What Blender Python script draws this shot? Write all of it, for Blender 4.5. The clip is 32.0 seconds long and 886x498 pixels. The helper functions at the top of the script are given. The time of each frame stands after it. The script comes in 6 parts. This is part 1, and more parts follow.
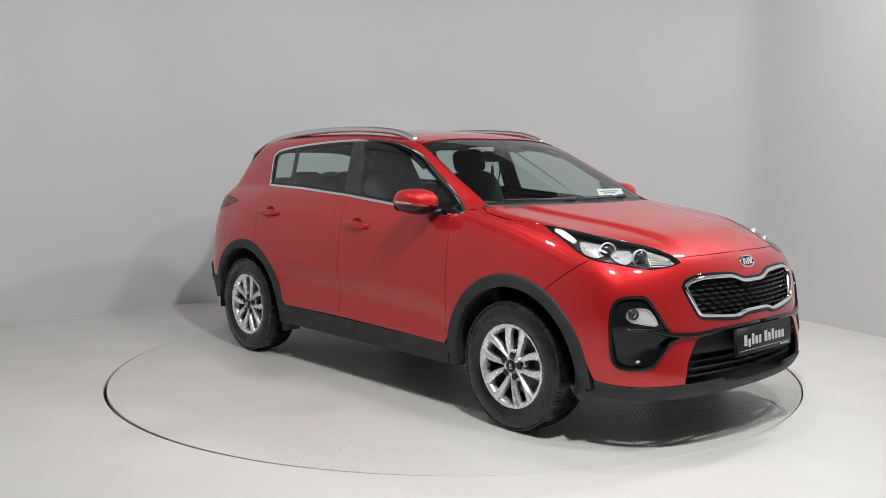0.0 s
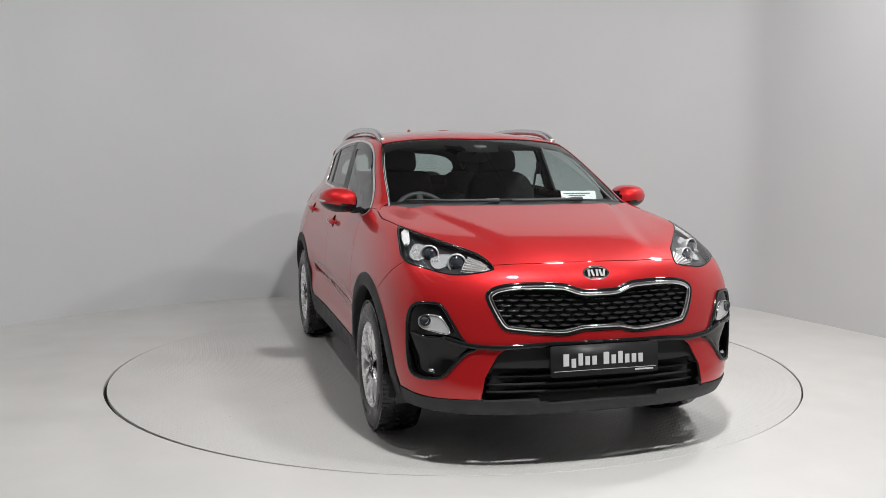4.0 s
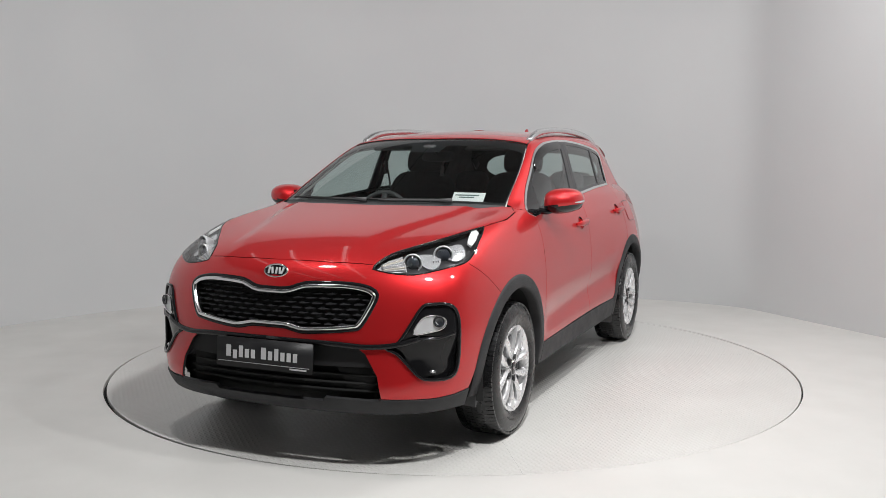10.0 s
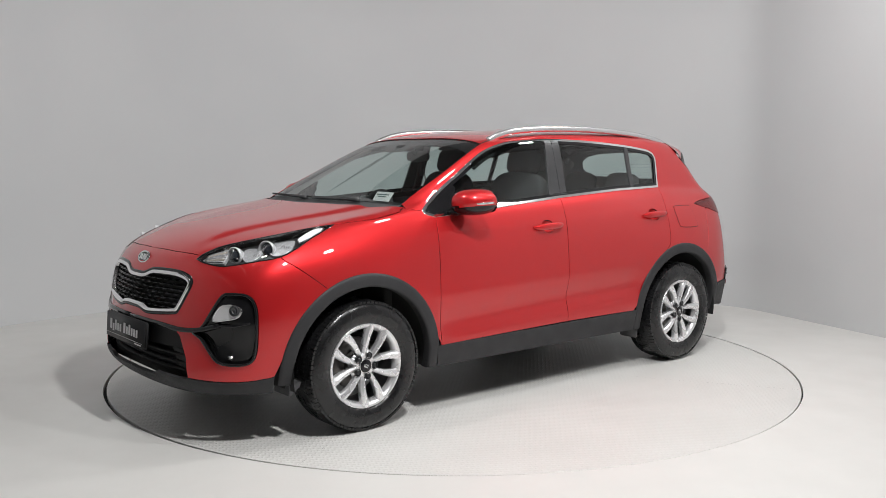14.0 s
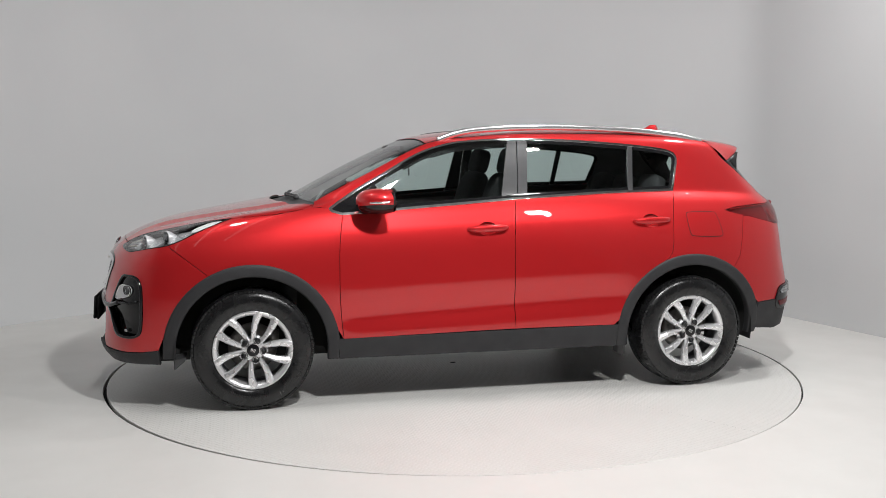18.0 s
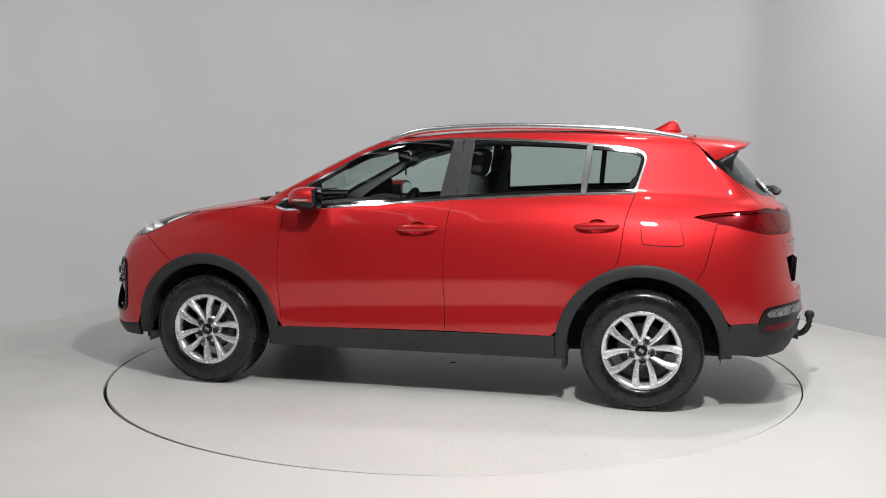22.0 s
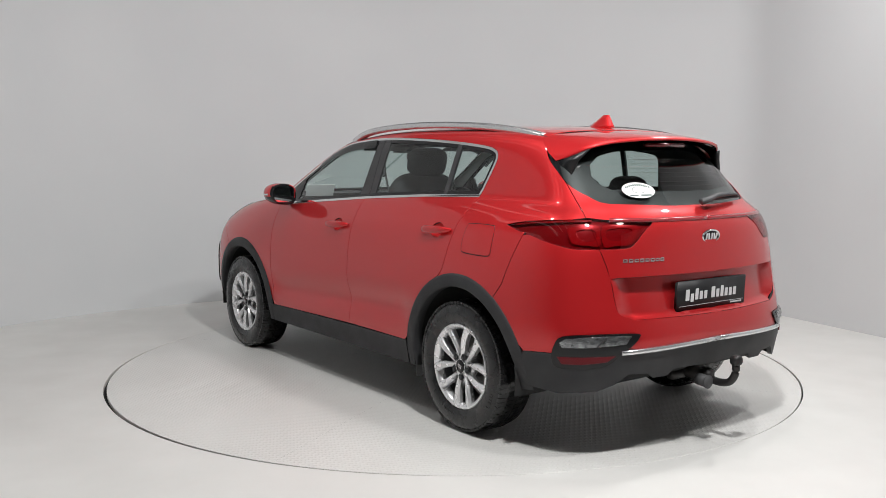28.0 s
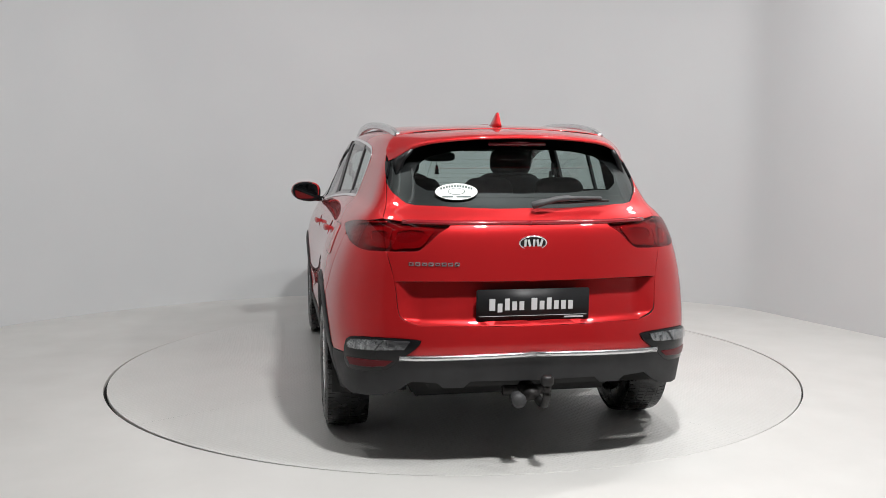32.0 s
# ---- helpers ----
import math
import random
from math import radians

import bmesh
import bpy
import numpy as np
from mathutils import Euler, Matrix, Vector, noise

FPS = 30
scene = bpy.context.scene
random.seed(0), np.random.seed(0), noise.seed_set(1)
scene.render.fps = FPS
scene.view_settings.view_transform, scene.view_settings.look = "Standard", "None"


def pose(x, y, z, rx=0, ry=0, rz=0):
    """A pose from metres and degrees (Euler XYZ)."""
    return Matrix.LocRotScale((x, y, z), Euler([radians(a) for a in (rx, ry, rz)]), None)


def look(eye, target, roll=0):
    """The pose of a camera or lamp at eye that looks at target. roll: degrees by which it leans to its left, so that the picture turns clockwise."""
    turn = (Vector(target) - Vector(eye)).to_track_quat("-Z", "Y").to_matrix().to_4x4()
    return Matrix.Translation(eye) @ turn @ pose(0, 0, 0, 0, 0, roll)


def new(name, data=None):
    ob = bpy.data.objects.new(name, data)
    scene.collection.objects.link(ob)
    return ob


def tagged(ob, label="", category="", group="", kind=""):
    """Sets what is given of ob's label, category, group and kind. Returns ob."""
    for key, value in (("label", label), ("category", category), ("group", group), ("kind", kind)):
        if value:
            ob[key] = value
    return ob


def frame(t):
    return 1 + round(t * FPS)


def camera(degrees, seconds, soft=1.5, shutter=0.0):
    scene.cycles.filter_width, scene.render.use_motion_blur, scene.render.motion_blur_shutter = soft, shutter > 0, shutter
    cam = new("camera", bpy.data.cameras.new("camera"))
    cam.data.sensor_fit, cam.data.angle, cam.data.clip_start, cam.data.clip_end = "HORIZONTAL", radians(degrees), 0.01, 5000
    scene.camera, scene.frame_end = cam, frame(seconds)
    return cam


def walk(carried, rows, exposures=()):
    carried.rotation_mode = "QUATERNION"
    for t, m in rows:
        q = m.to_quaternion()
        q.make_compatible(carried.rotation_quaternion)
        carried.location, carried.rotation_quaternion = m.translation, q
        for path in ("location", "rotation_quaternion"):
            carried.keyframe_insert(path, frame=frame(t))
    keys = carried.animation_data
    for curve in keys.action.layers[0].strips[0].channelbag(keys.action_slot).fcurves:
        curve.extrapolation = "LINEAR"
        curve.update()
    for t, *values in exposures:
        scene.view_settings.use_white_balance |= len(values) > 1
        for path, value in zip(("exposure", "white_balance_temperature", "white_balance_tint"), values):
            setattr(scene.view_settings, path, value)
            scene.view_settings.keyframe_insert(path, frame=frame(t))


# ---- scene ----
# ------------------------------------------------------------------ camera
EYE = Vector((0.0, -6.196, 1.415))
PITCH, PAN = radians(5.73), radians(-0.632)
AHEAD = Vector((math.sin(PAN) * math.cos(PITCH), math.cos(PAN) * math.cos(PITCH), -math.sin(PITCH)))
cam = camera(52.08, 32.0, soft=0.6)
walk(cam, [(0.0, look(EYE, EYE + AHEAD * 6, 0.06)), (32.0, look(EYE, EYE + AHEAD * 6, 0.06))],
     exposures=[(0.0, 0.10), (24.0, 0.11), (28.0, 0.20), (32.0, 0.22)])

# ------------------------------------------------------------------ world and light
world = bpy.data.worlds.new("world")
scene.world = world
world.use_nodes = True
wbg = world.node_tree.nodes["Background"]
wbg.inputs[0].default_value = (0.9, 0.95, 1.0, 1)
wbg.inputs[1].default_value = 0.0

WALL_H = 4.2


# flood lamps: place, the point on the floor they face, power
LAMPS = [(0.68, -3.64, 3.85, .0, -.5, 112), (2.35, -2.95, 3.85, .2, -.4, 34), (2.95, .1, 3.85, -.3, 0, 38), (-1.7, -1.6, 3.85, -.4, .2, 10), (1.2, -1.0, 3.85, .1, -.2, 8)]
BATTENS = (-3.0, -2.2, -1.4)
BATTEN_W = 0.7
# ------------------------------------------------------------------ materials
def material(name, color, rough=0.5, metal=0.0, **more):
    m = bpy.data.materials.new(name)
    m.use_nodes = True
    b = m.node_tree.nodes["Principled BSDF"]
    b.inputs["Base Color"].default_value = (*color, 1)
    b.inputs["Roughness"].default_value = rough
    b.inputs["Metallic"].default_value = metal
    for k, v in more.items():
        b.inputs[k.replace("_", " ")].default_value = v
    return m


def vary(m, color_a, color_b, scale, rough_a=None, rough_b=None, bump=0.0, bump_scale=200.0, detail=4.0):
    """Uneven colour, gloss and fine relief at two scales, in the thing's own metres."""
    nt = m.node_tree
    b = nt.nodes["Principled BSDF"]
    tc = nt.nodes.new("ShaderNodeTexCoord")
    n1 = nt.nodes.new("ShaderNodeTexNoise")
    n1.inputs["Scale"].default_value, n1.inputs["Detail"].default_value = scale, detail
    nt.links.new(tc.outputs["Object"], n1.inputs["Vector"])
    ramp = nt.nodes.new("ShaderNodeMapRange")
    ramp.inputs[1].default_value, ramp.inputs[2].default_value = 0.3, 0.7
    nt.links.new(n1.outputs["Fac"], ramp.inputs[0])
    mix = nt.nodes.new("ShaderNodeMix")
    mix.data_type = "RGBA"
    mix.inputs[6].default_value, mix.inputs[7].default_value = (*color_a, 1), (*color_b, 1)
    nt.links.new(ramp.outputs[0], mix.inputs[0])
    nt.links.new(mix.outputs[2], b.inputs["Base Color"])
    if rough_a is not None:
        r2 = nt.nodes.new("ShaderNodeMapRange")
        r2.inputs[1].default_value, r2.inputs[2].default_value = 0.3, 0.7
        r2.inputs[3].default_value, r2.inputs[4].default_value = rough_a, rough_b
        nt.links.new(n1.outputs["Fac"], r2.inputs[0])
        nt.links.new(r2.outputs[0], b.inputs["Roughness"])
    if bump:
        n2 = nt.nodes.new("ShaderNodeTexNoise")
        n2.inputs["Scale"].default_value, n2.inputs["Detail"].default_value = bump_scale, 2.0
        nt.links.new(tc.outputs["Object"], n2.inputs["Vector"])
        bp = nt.nodes.new("ShaderNodeBump")
        bp.inputs["Strength"].default_value, bp.inputs["Distance"].default_value = bump, 0.002
        nt.links.new(n2.outputs["Fac"], bp.inputs["Height"])
        nt.links.new(bp.outputs[0], b.inputs["Normal"])
    return m


M_PAINT = material("red_paint", (0.54, 0.019, 0.022), 0.40, 0.50, Specular_IOR_Level=0.1, Coat_Weight=1.0, Coat_Roughness=0.012, Coat_IOR=1.52)
M_WALL = vary(material("wall_paint", (0.7, 0.7, 0.7), 0.6), (0.65, 0.66, 0.667), (0.63, 0.642, 0.652), 1.3, 0.5, 0.65, 0.12, 90)
M_FLOOR = vary(material("floor_paint", (0.7, 0.7, 0.68), 0.4), (0.74, 0.73, 0.705), (0.70, 0.69, 0.665), 2.2, 0.32, 0.5, 0.1, 60)
M_RUBBER = material("rubber", (0.02, 0.02, 0.02), 0.6)


# ------------------------------------------------------------------ mesh helpers
def mesh_ob(name, verts, faces, mat, parent=None, label="", smooth=True, normals=None):
    me = bpy.data.meshes.new(name)
    me.from_pydata([tuple(v) for v in verts], [], [tuple(f) for f in faces])
    me.update()
    if smooth:
        me.polygons.foreach_set("use_smooth", [True] * len(me.polygons))
    if normals is not None:
        me.normals_split_custom_set_from_vertices([tuple(n) for n in normals])
    if mat:
        me.materials.append(mat)
    ob = new(name, me)
    if parent:
        ob.parent = parent
    if label:
        tagged(ob, label)
    return ob
M_CLAD = vary(material("grey_plastic", (0.035, 0.035, 0.037), 0.55, 0.0, Specular_IOR_Level=0.3), (0.036, 0.036, 0.038), (0.028, 0.028, 0.030), 9, 0.5, 0.62, 0.25, 700)
M_VOID = material("black_lining", (0.014, 0.014, 0.014), 0.85)
M_CHROME = material("chrome", (0.85, 0.85, 0.86), 0.08, 1.0)
M_GLOSS = material("gloss_black", (0.010, 0.010, 0.011), 0.06, 0.0, Specular_IOR_Level=0.35)
M_PILLAR = vary(material("pillar_film", (0.05, 0.05, 0.052), 0.2), (0.040, 0.040, 0.042), (0.032, 0.032, 0.034), 14, 0.34, 0.42)


def glass(name, tint, rough=0.01):
    m = bpy.data.materials.new(name)
    m.use_nodes = True
    nt = m.node_tree
    out = nt.nodes["Material Output"]
    tr = nt.nodes.new("ShaderNodeBsdfTransparent")
    tr.inputs[0].default_value = (*tint, 1)
    gl = nt.nodes.new("ShaderNodeBsdfGlossy")
    gl.inputs["Roughness"].default_value = rough
    lw = nt.nodes.new("ShaderNodeLayerWeight")
    lw.inputs[0].default_value = 0.5
    pw = nt.nodes.new("ShaderNodeMath")
    pw.operation = "POWER"
    pw.inputs[1].default_value = 4.0
    nt.links.new(lw.outputs["Facing"], pw.inputs[0])
    fr = nt.nodes.new("ShaderNodeMath")
    fr.operation = "MULTIPLY_ADD"
    fr.inputs[1].default_value, fr.inputs[2].default_value = 0.85, 0.07
    nt.links.new(pw.outputs[0], fr.inputs[0])
    mx = nt.nodes.new("ShaderNodeMixShader")
    nt.links.new(fr.outputs[0], mx.inputs[0])
    nt.links.new(tr.outputs[0], mx.inputs[1])
    nt.links.new(gl.outputs[0], mx.inputs[2])
    nt.links.new(mx.outputs[0], out.inputs[0])
    return m


M_GLASS = glass("tinted_glass", (0.77, 0.86, 0.84), 0.02)
M_GLASS_R = glass("rear_glass", (0.70, 0.79, 0.77))
M_LENS = glass("clear_lens", (0.93, 0.94, 0.95))
M_TYRE = vary(material("tyre_rubber", (0.018, 0.018, 0.019), 0.5), (0.009, 0.009, 0.0095), (0.014, 0.014, 0.015), 14, 0.20, 0.34, 0.12, 300)
M_ALLOY = vary(material("alloy", (0.75, 0.75, 0.76), 0.28, 0.7), (0.84, 0.84, 0.85), (0.80, 0.80, 0.81), 5, 0.24, 0.30)
M_BARREL = material("rim_barrel", (0.13, 0.13, 0.135), 0.4, 0.7)
M_DISC = vary(material("brake_iron", (0.22, 0.21, 0.20), 0.45, 0.8), (0.26, 0.25, 0.24), (0.16, 0.15, 0.14), 40, 0.35, 0.55)
M_NUT = material("dark_nut", (0.05, 0.05, 0.052), 0.3, 0.8)
M_SATIN = material("satin_silver", (0.72, 0.72, 0.73), 0.25, 0.9)
M_HOUSING = material("lamp_housing", (0.045, 0.045, 0.048), 0.3, 0.3)
M_REFLECT = material("lamp_reflector", (0.8, 0.8, 0.82), 0.18, 0.9)
M_FROST = vary(material("frosted_lamp", (0.75, 0.76, 0.77), 0.3, 0.5), (0.78, 0.79, 0.80), (0.50, 0.51, 0.52), 160, 0.15, 0.32)
M_AMBER = material("amber_rib", (0.62, 0.56, 0.49), 0.3, 0.3)
M_BULB = material("projector_glass", (0.03, 0.035, 0.045), 0.03, 0.0, Coat_Weight=1.0)
M_REDLAMP = material("red_lamp_body", (0.21, 0.010, 0.018), 0.25, 0.1, Coat_Weight=1.0, Coat_Roughness=0.04)
M_REDLIT = material("red_lamp_inner", (0.30, 0.014, 0.022), 0.22, 0.1, Coat_Weight=1.0, Coat_Roughness=0.04)
M_REDGLASS = glass("red_lens", (0.68, 0.14, 0.16))
M_TRIM = vary(material("cabin_plastic", (0.022, 0.022, 0.023), 0.6), (0.062, 0.062, 0.064), (0.052, 0.052, 0.054), 12, 0.5, 0.7, 0.3, 500)
M_CLOTH = vary(material("seat_cloth", (0.03, 0.03, 0.032), 0.9), (0.058, 0.058, 0.060), (0.046, 0.046, 0.048), 30, 0.85, 0.95, 0.5, 900)
M_LINING = vary(material("headlining", (0.25, 0.25, 0.245), 0.9), (0.13, 0.13, 0.128), (0.11, 0.11, 0.108), 8, 0.85, 0.95, 0.3, 600)
M_PLATE = material("plate_black", (0.018, 0.018, 0.019), 0.4, 0.0, Specular_IOR_Level=0.2)
M_LETTER = material("plate_letter", (0.62, 0.62, 0.63), 0.5)
M_PAPER = material("paper", (0.85, 0.85, 0.84), 0.6)
M_INK = material("ink", (0.10, 0.14, 0.13), 0.6)
M_RUST = vary(material("towbar_iron", (0.03, 0.03, 0.032), 0.5, 0.3), (0.018, 0.018, 0.019), (0.028, 0.024, 0.022), 25, 0.4, 0.6)
M_MIRROR = material("mirror_glass", (0.8, 0.82, 0.84), 0.02, 1.0)
M_BAND = material("screen_band", (0.008, 0.008, 0.009), 0.4)
M_REVERSE = vary(material("reverse_lamp", (0.5, 0.51, 0.51), 0.2, 0.8), (0.60, 0.61, 0.61), (0.10, 0.10, 0.11), 45, 0.12, 0.25)
M_REFLECTOR = material("bumper_reflector", (0.11, 0.003, 0.007), 0.3, 0.0, Specular_IOR_Level=0.25)
M_PALE = vary(material("pale_cabin_trim", (0.4, 0.4, 0.39), 0.8), (0.62, 0.62, 0.60), (0.56, 0.56, 0.545), 10, 0.75, 0.9, 0.2, 600)
M_SHELL = material("satin_lamp_shell", (0.72, 0.72, 0.73), 0.32, 0.35)
M_WHITE = material("white_lamp", (0.88, 0.88, 0.87), 0.25)
M_REDCORE = material("dark_lamp_core", (0.22, 0.012, 0.020), 0.25, 0.1)
# ------------------------------------------------------------------ small builders
def both_sides(name, V, F, mat, parent=None, label="", smooth=True, parents=None):
    V = np.array(V, float)
    a = mesh_ob(name, V, F, mat, parents[0] if parents else parent, label, smooth)
    b = mesh_ob(name, V * [1, -1, 1], [tuple(f[::-1]) for f in F], mat, parents[1] if parents else parent, label, smooth)
    return a, b


def tube(path, r, n=10, flat=1.0):
    """A round bar along points; r a number or one per point."""
    P = np.array(path, float)
    m = len(P)
    rr = [r] * m if not hasattr(r, "__len__") else list(r)
    V, F = [], []
    ref = np.array([0, 0, 1.0])
    for i in range(m):
        t = P[min(i + 1, m - 1)] - P[max(i - 1, 0)]
        t = t / max(np.linalg.norm(t), 1e-9)
        a = np.cross(t, ref)
        if np.linalg.norm(a) < 0.1:
            a = np.cross(t, [0, 1.0, 0])
        a = a / np.linalg.norm(a)
        b = np.cross(a, t)
        for k in range(n):
            c, s = math.cos(2 * math.pi * k / n), math.sin(2 * math.pi * k / n)
            V.append(P[i] + (a * c + b * s * flat) * rr[i])
    for i in range(m - 1):
        for k in range(n):
            l = (k + 1) % n
            F.append((i * n + k, i * n + l, (i + 1) * n + l, (i + 1) * n + k))
    F.append(tuple(range(n))[::-1])
    F.append(tuple((m - 1) * n + k for k in range(n)))
    return np.array(V), F


def lathe(prof, n=48, axis="x", at=(0, 0, 0)):
    """A profile of (along, radius) pairs turned round an axis."""
    V, F = [], []
    m = len(prof)
    for k in range(n):
        c, s = math.cos(2 * math.pi * k / n), math.sin(2 * math.pi * k / n)
        for a, r in prof:
            q = {"x": (a, r * c, r * s), "y": (r * s, a, r * c), "z": (r * c, r * s, a)}[axis]
            V.append((q[0] + at[0], q[1] + at[1], q[2] + at[2]))
    for k in range(n):
        l = (k + 1) % n
        for j in range(m - 1):
            F.append((k * m + j, k * m + j + 1, l * m + j + 1, l * m + j))
    return np.array(V), F


def loft(rings, cap=True, closed=True):
    """Skin over rings of equal length."""
    m = len(rings[0])
    V = [q for r in rings for q in r]
    F = []
    for i in range(len(rings) - 1):
        for k in range(m if closed else m - 1):
            l = (k + 1) % m
            F.append((i * m + k, i * m + l, (i + 1) * m + l, (i + 1) * m + k))
    if cap:
        F.append(tuple(range(m))[::-1])
        F.append(tuple((len(rings) - 1) * m + k for k in range(m)))
    return np.array(V, float), F


def blob(c, h, e=0.7, nu=24, nv=14):
    """A rounded block of half-sizes h about c; e below 1 makes it boxier."""
    def pw(x):
        return math.copysign(abs(x) ** e, x)
    rings = []
    for j in range(nv + 1):
        ph = -math.pi / 2 + math.pi * j / nv
        rings.append([(c[0] + h[0] * pw(math.cos(ph)) * pw(math.cos(2 * math.pi * k / nu)), c[1] + h[1] * pw(math.cos(ph)) * pw(math.sin(2 * math.pi * k / nu)),
                       c[2] + h[2] * pw(math.sin(ph))) for k in range(nu)])
    V, F = loft(rings, cap=False)
    return V, F


def box(c, h, bev=0.004, rot=None):
    bm = bmesh.new()
    bmesh.ops.create_cube(bm, size=2.0)
    for v in bm.verts:
        v.co = Vector((v.co.x * h[0], v.co.y * h[1], v.co.z * h[2]))
    if bev:
        bmesh.ops.bevel(bm, geom=bm.edges[:], offset=min(bev, min(h) * 0.6), segments=2, affect="EDGES")
    if rot is not None:
        bmesh.ops.transform(bm, matrix=rot, verts=bm.verts)
    bmesh.ops.translate(bm, vec=c, verts=bm.verts)
    V = np.array([tuple(v.co) for v in bm.verts])
    F = [tuple(v.index for v in f.verts) for f in bm.faces]
    bm.free()
    return V, F


def join(*parts):
    V, F, k = [], [], 0
    for v, f in parts:
        V.append(np.array(v, float))
        F += [tuple(i + k for i in q) for q in f]
        k += len(v)
    return np.concatenate(V), F


def place(m, V):
    return np.array([tuple(m @ Vector(v)) for v in V])


# ------------------------------------------------------------------ the studio room
M_CEIL = vary(material("unseen_ceiling", (0.5, 0.5, 0.5), 0.8), (0.14, 0.14, 0.14), (0.12, 0.12, 0.12), 1.0, 0.75, 0.85)
M_DARKWALL = vary(material("unseen_wall_dark", (0.05, 0.05, 0.05), 0.8), (0.05, 0.05, 0.05), (0.04, 0.04, 0.04), 1.0, 0.75, 0.85)
ROOM_C, ROOM_R = Vector((0.0, -1.2, 0)), 4.53
DISC_R = 2.258


def build_room():
    pts = []
    for k in range(49):
        a = radians(52.3 + (190 - 52.3) * k / 48)
        pts.append((ROOM_C.x + ROOM_R * math.cos(a), ROOM_C.y + ROOM_R * math.sin(a)))
    # right-hand straight wall, then an added unseen wall behind the camera closes the place
    # the straight wall runs into the curved one over a small fillet
    c0, c1, c2 = Vector((3.50, .75)), Vector(pts[0]), Vector(pts[2])
    fa, fb = c1 + (c0 - c1).normalized() * .22, c1 + (c2 - c1).normalized() * .22
    fil = [tuple(fa * (1 - t) ** 2 + c1 * (2 * t * (1 - t)) + fb * t * t) for t in (0, .17, .33, .5, .67, .83, 1)]
    pts = [(5.2, -7.4), (5.2, -2.95), (3.50, .75), (2.95, 1.98)] + fil + pts[2:] + [(-5.2, -4.6), (-5.2, -7.4)]
    T = 0.12
    V, F = [], []
    n = len(pts)
    for i, (x, y) in enumerate(pts):
        d = Vector((x, y, 0)) - ROOM_C
        d.normalize()
        V += [(x, y, 0), (x, y, WALL_H), (x + d.x * T, y + d.y * T, WALL_H), (x + d.x * T, y + d.y * T, 0)]
    for k in range(n - 1):
        for j in range(4):
            F.append((4 * k + j, 4 * k + (j + 1) % 4, 4 * k + 4 + (j + 1) % 4, 4 * k + 4 + j))
    w = mesh_ob("wall_back", V, F, M_WALL, smooth=True)
    bm = bmesh.new()
    bm.from_mesh(w.data)
    bmesh.ops.recalc_face_normals(bm, faces=bm.faces)
    for e in bm.edges:
        if len(e.link_faces) == 2 and e.calc_face_angle(0) > 0.3:
            e.smooth = False
    bm.to_mesh(w.data)
    bm.free()
    tagged(w, "curved pale grey painted studio wall behind the turntable", "wall", kind="structure")
    # dark wall out of view, added to keep fill light and reflections low
    V, F = box((0, -7.45, WALL_H / 2), (5.3, .06, WALL_H / 2), 0)
    tagged(mesh_ob("unseen_wall_front", V, F, M_DARKWALL, smooth=False), "unseen dark wall added behind the camera to cut fill light and reflections", "wall", kind="structure")
    # floor with a round well for the turntable
    N = 192
    V, F = [], []
    for k in range(N):
        a = 2 * math.pi * k / N
        c, s = math.cos(a), math.sin(a)
        m = 9.0 / max(abs(c), abs(s))
        g = DISC_R + .0105 + .0095 * math.cos(2 * (a - radians(28)))
        V += [(g * c, g * s, -.03), (g * c, g * s, -.002), ((g + .001) * c, (g + .001) * s, 0), (m * c, m * s, 0)]
    for k in range(N):
        l = (k + 1) % N
        for j in range(3):
            F.append((4 * k + j, 4 * l + j, 4 * l + j + 1, 4 * k + j + 1))
    f = mesh_ob("floor", V, F, M_FLOOR, smooth=False)
    tagged(f, "white painted studio floor", "floor", kind="structure")
    V = [(2.3 * math.cos(2 * math.pi * k / 64), 2.3 * math.sin(2 * math.pi * k / 64), -.028) for k in range(64)]
    tagged(mesh_ob("floor_well", V, [tuple(range(64))], M_VOID, smooth=False), "dark well under the turntable", "floor well", kind="structure")
    # added ceiling, never in view; its grey sets bounce light and reflections
    V, F = box((0, -1.0, WALL_H + .05), (9, 9, .05), 0)
    c = mesh_ob("ceiling", V, F, M_CEIL, smooth=False)
    tagged(c, "unseen grey ceiling added over the studio, toned for fill and reflections", "ceiling", kind="structure")


build_room()


def flood(x, y, z, tx, ty, tz, watts, sx, sy):
    """Square flood lamp hung from the ceiling: housing, glowing face, bracket."""
    m = look((x, y, z), (tx, ty, tz))
    root = new("flood_lamp")
    root.matrix_world = m
    tagged(root, "square black ceiling flood lamp, lit", "lamp", group="ceiling flood lamps")
    V, F = join(box((0, 0, .05), (sx / 2 + .02, sy / 2 + .02, .04), .008), box((0, 0, .10), (sx * .3, sy * .3, .02), .004))
    mesh_ob("housing", V, F, M_TRIM, root)
    mesh_ob("lamp_face", [(-sx / 2, -sy / 2, 0.0085), (sx / 2, -sy / 2, .0085), (sx / 2, sy / 2, .0085), (-sx / 2, sy / 2, .0085)], [(3, 2, 1, 0)], M_LAMPFACE, root, smooth=False)
    V, F = tube([(0, 0, .09), tuple(m.inverted() @ Vector((x, y, WALL_H)))], .012, 8)
    mesh_ob("bracket", V, F, M_TRIM, root)
    d = bpy.data.lights.new("flood_light", "AREA")
    d.shape, d.size, d.size_y, d.energy = "RECTANGLE", sx, sy, watts
    o = new("flood_light", d)
    o.matrix_world = look((x, y, z), (tx, ty, tz))


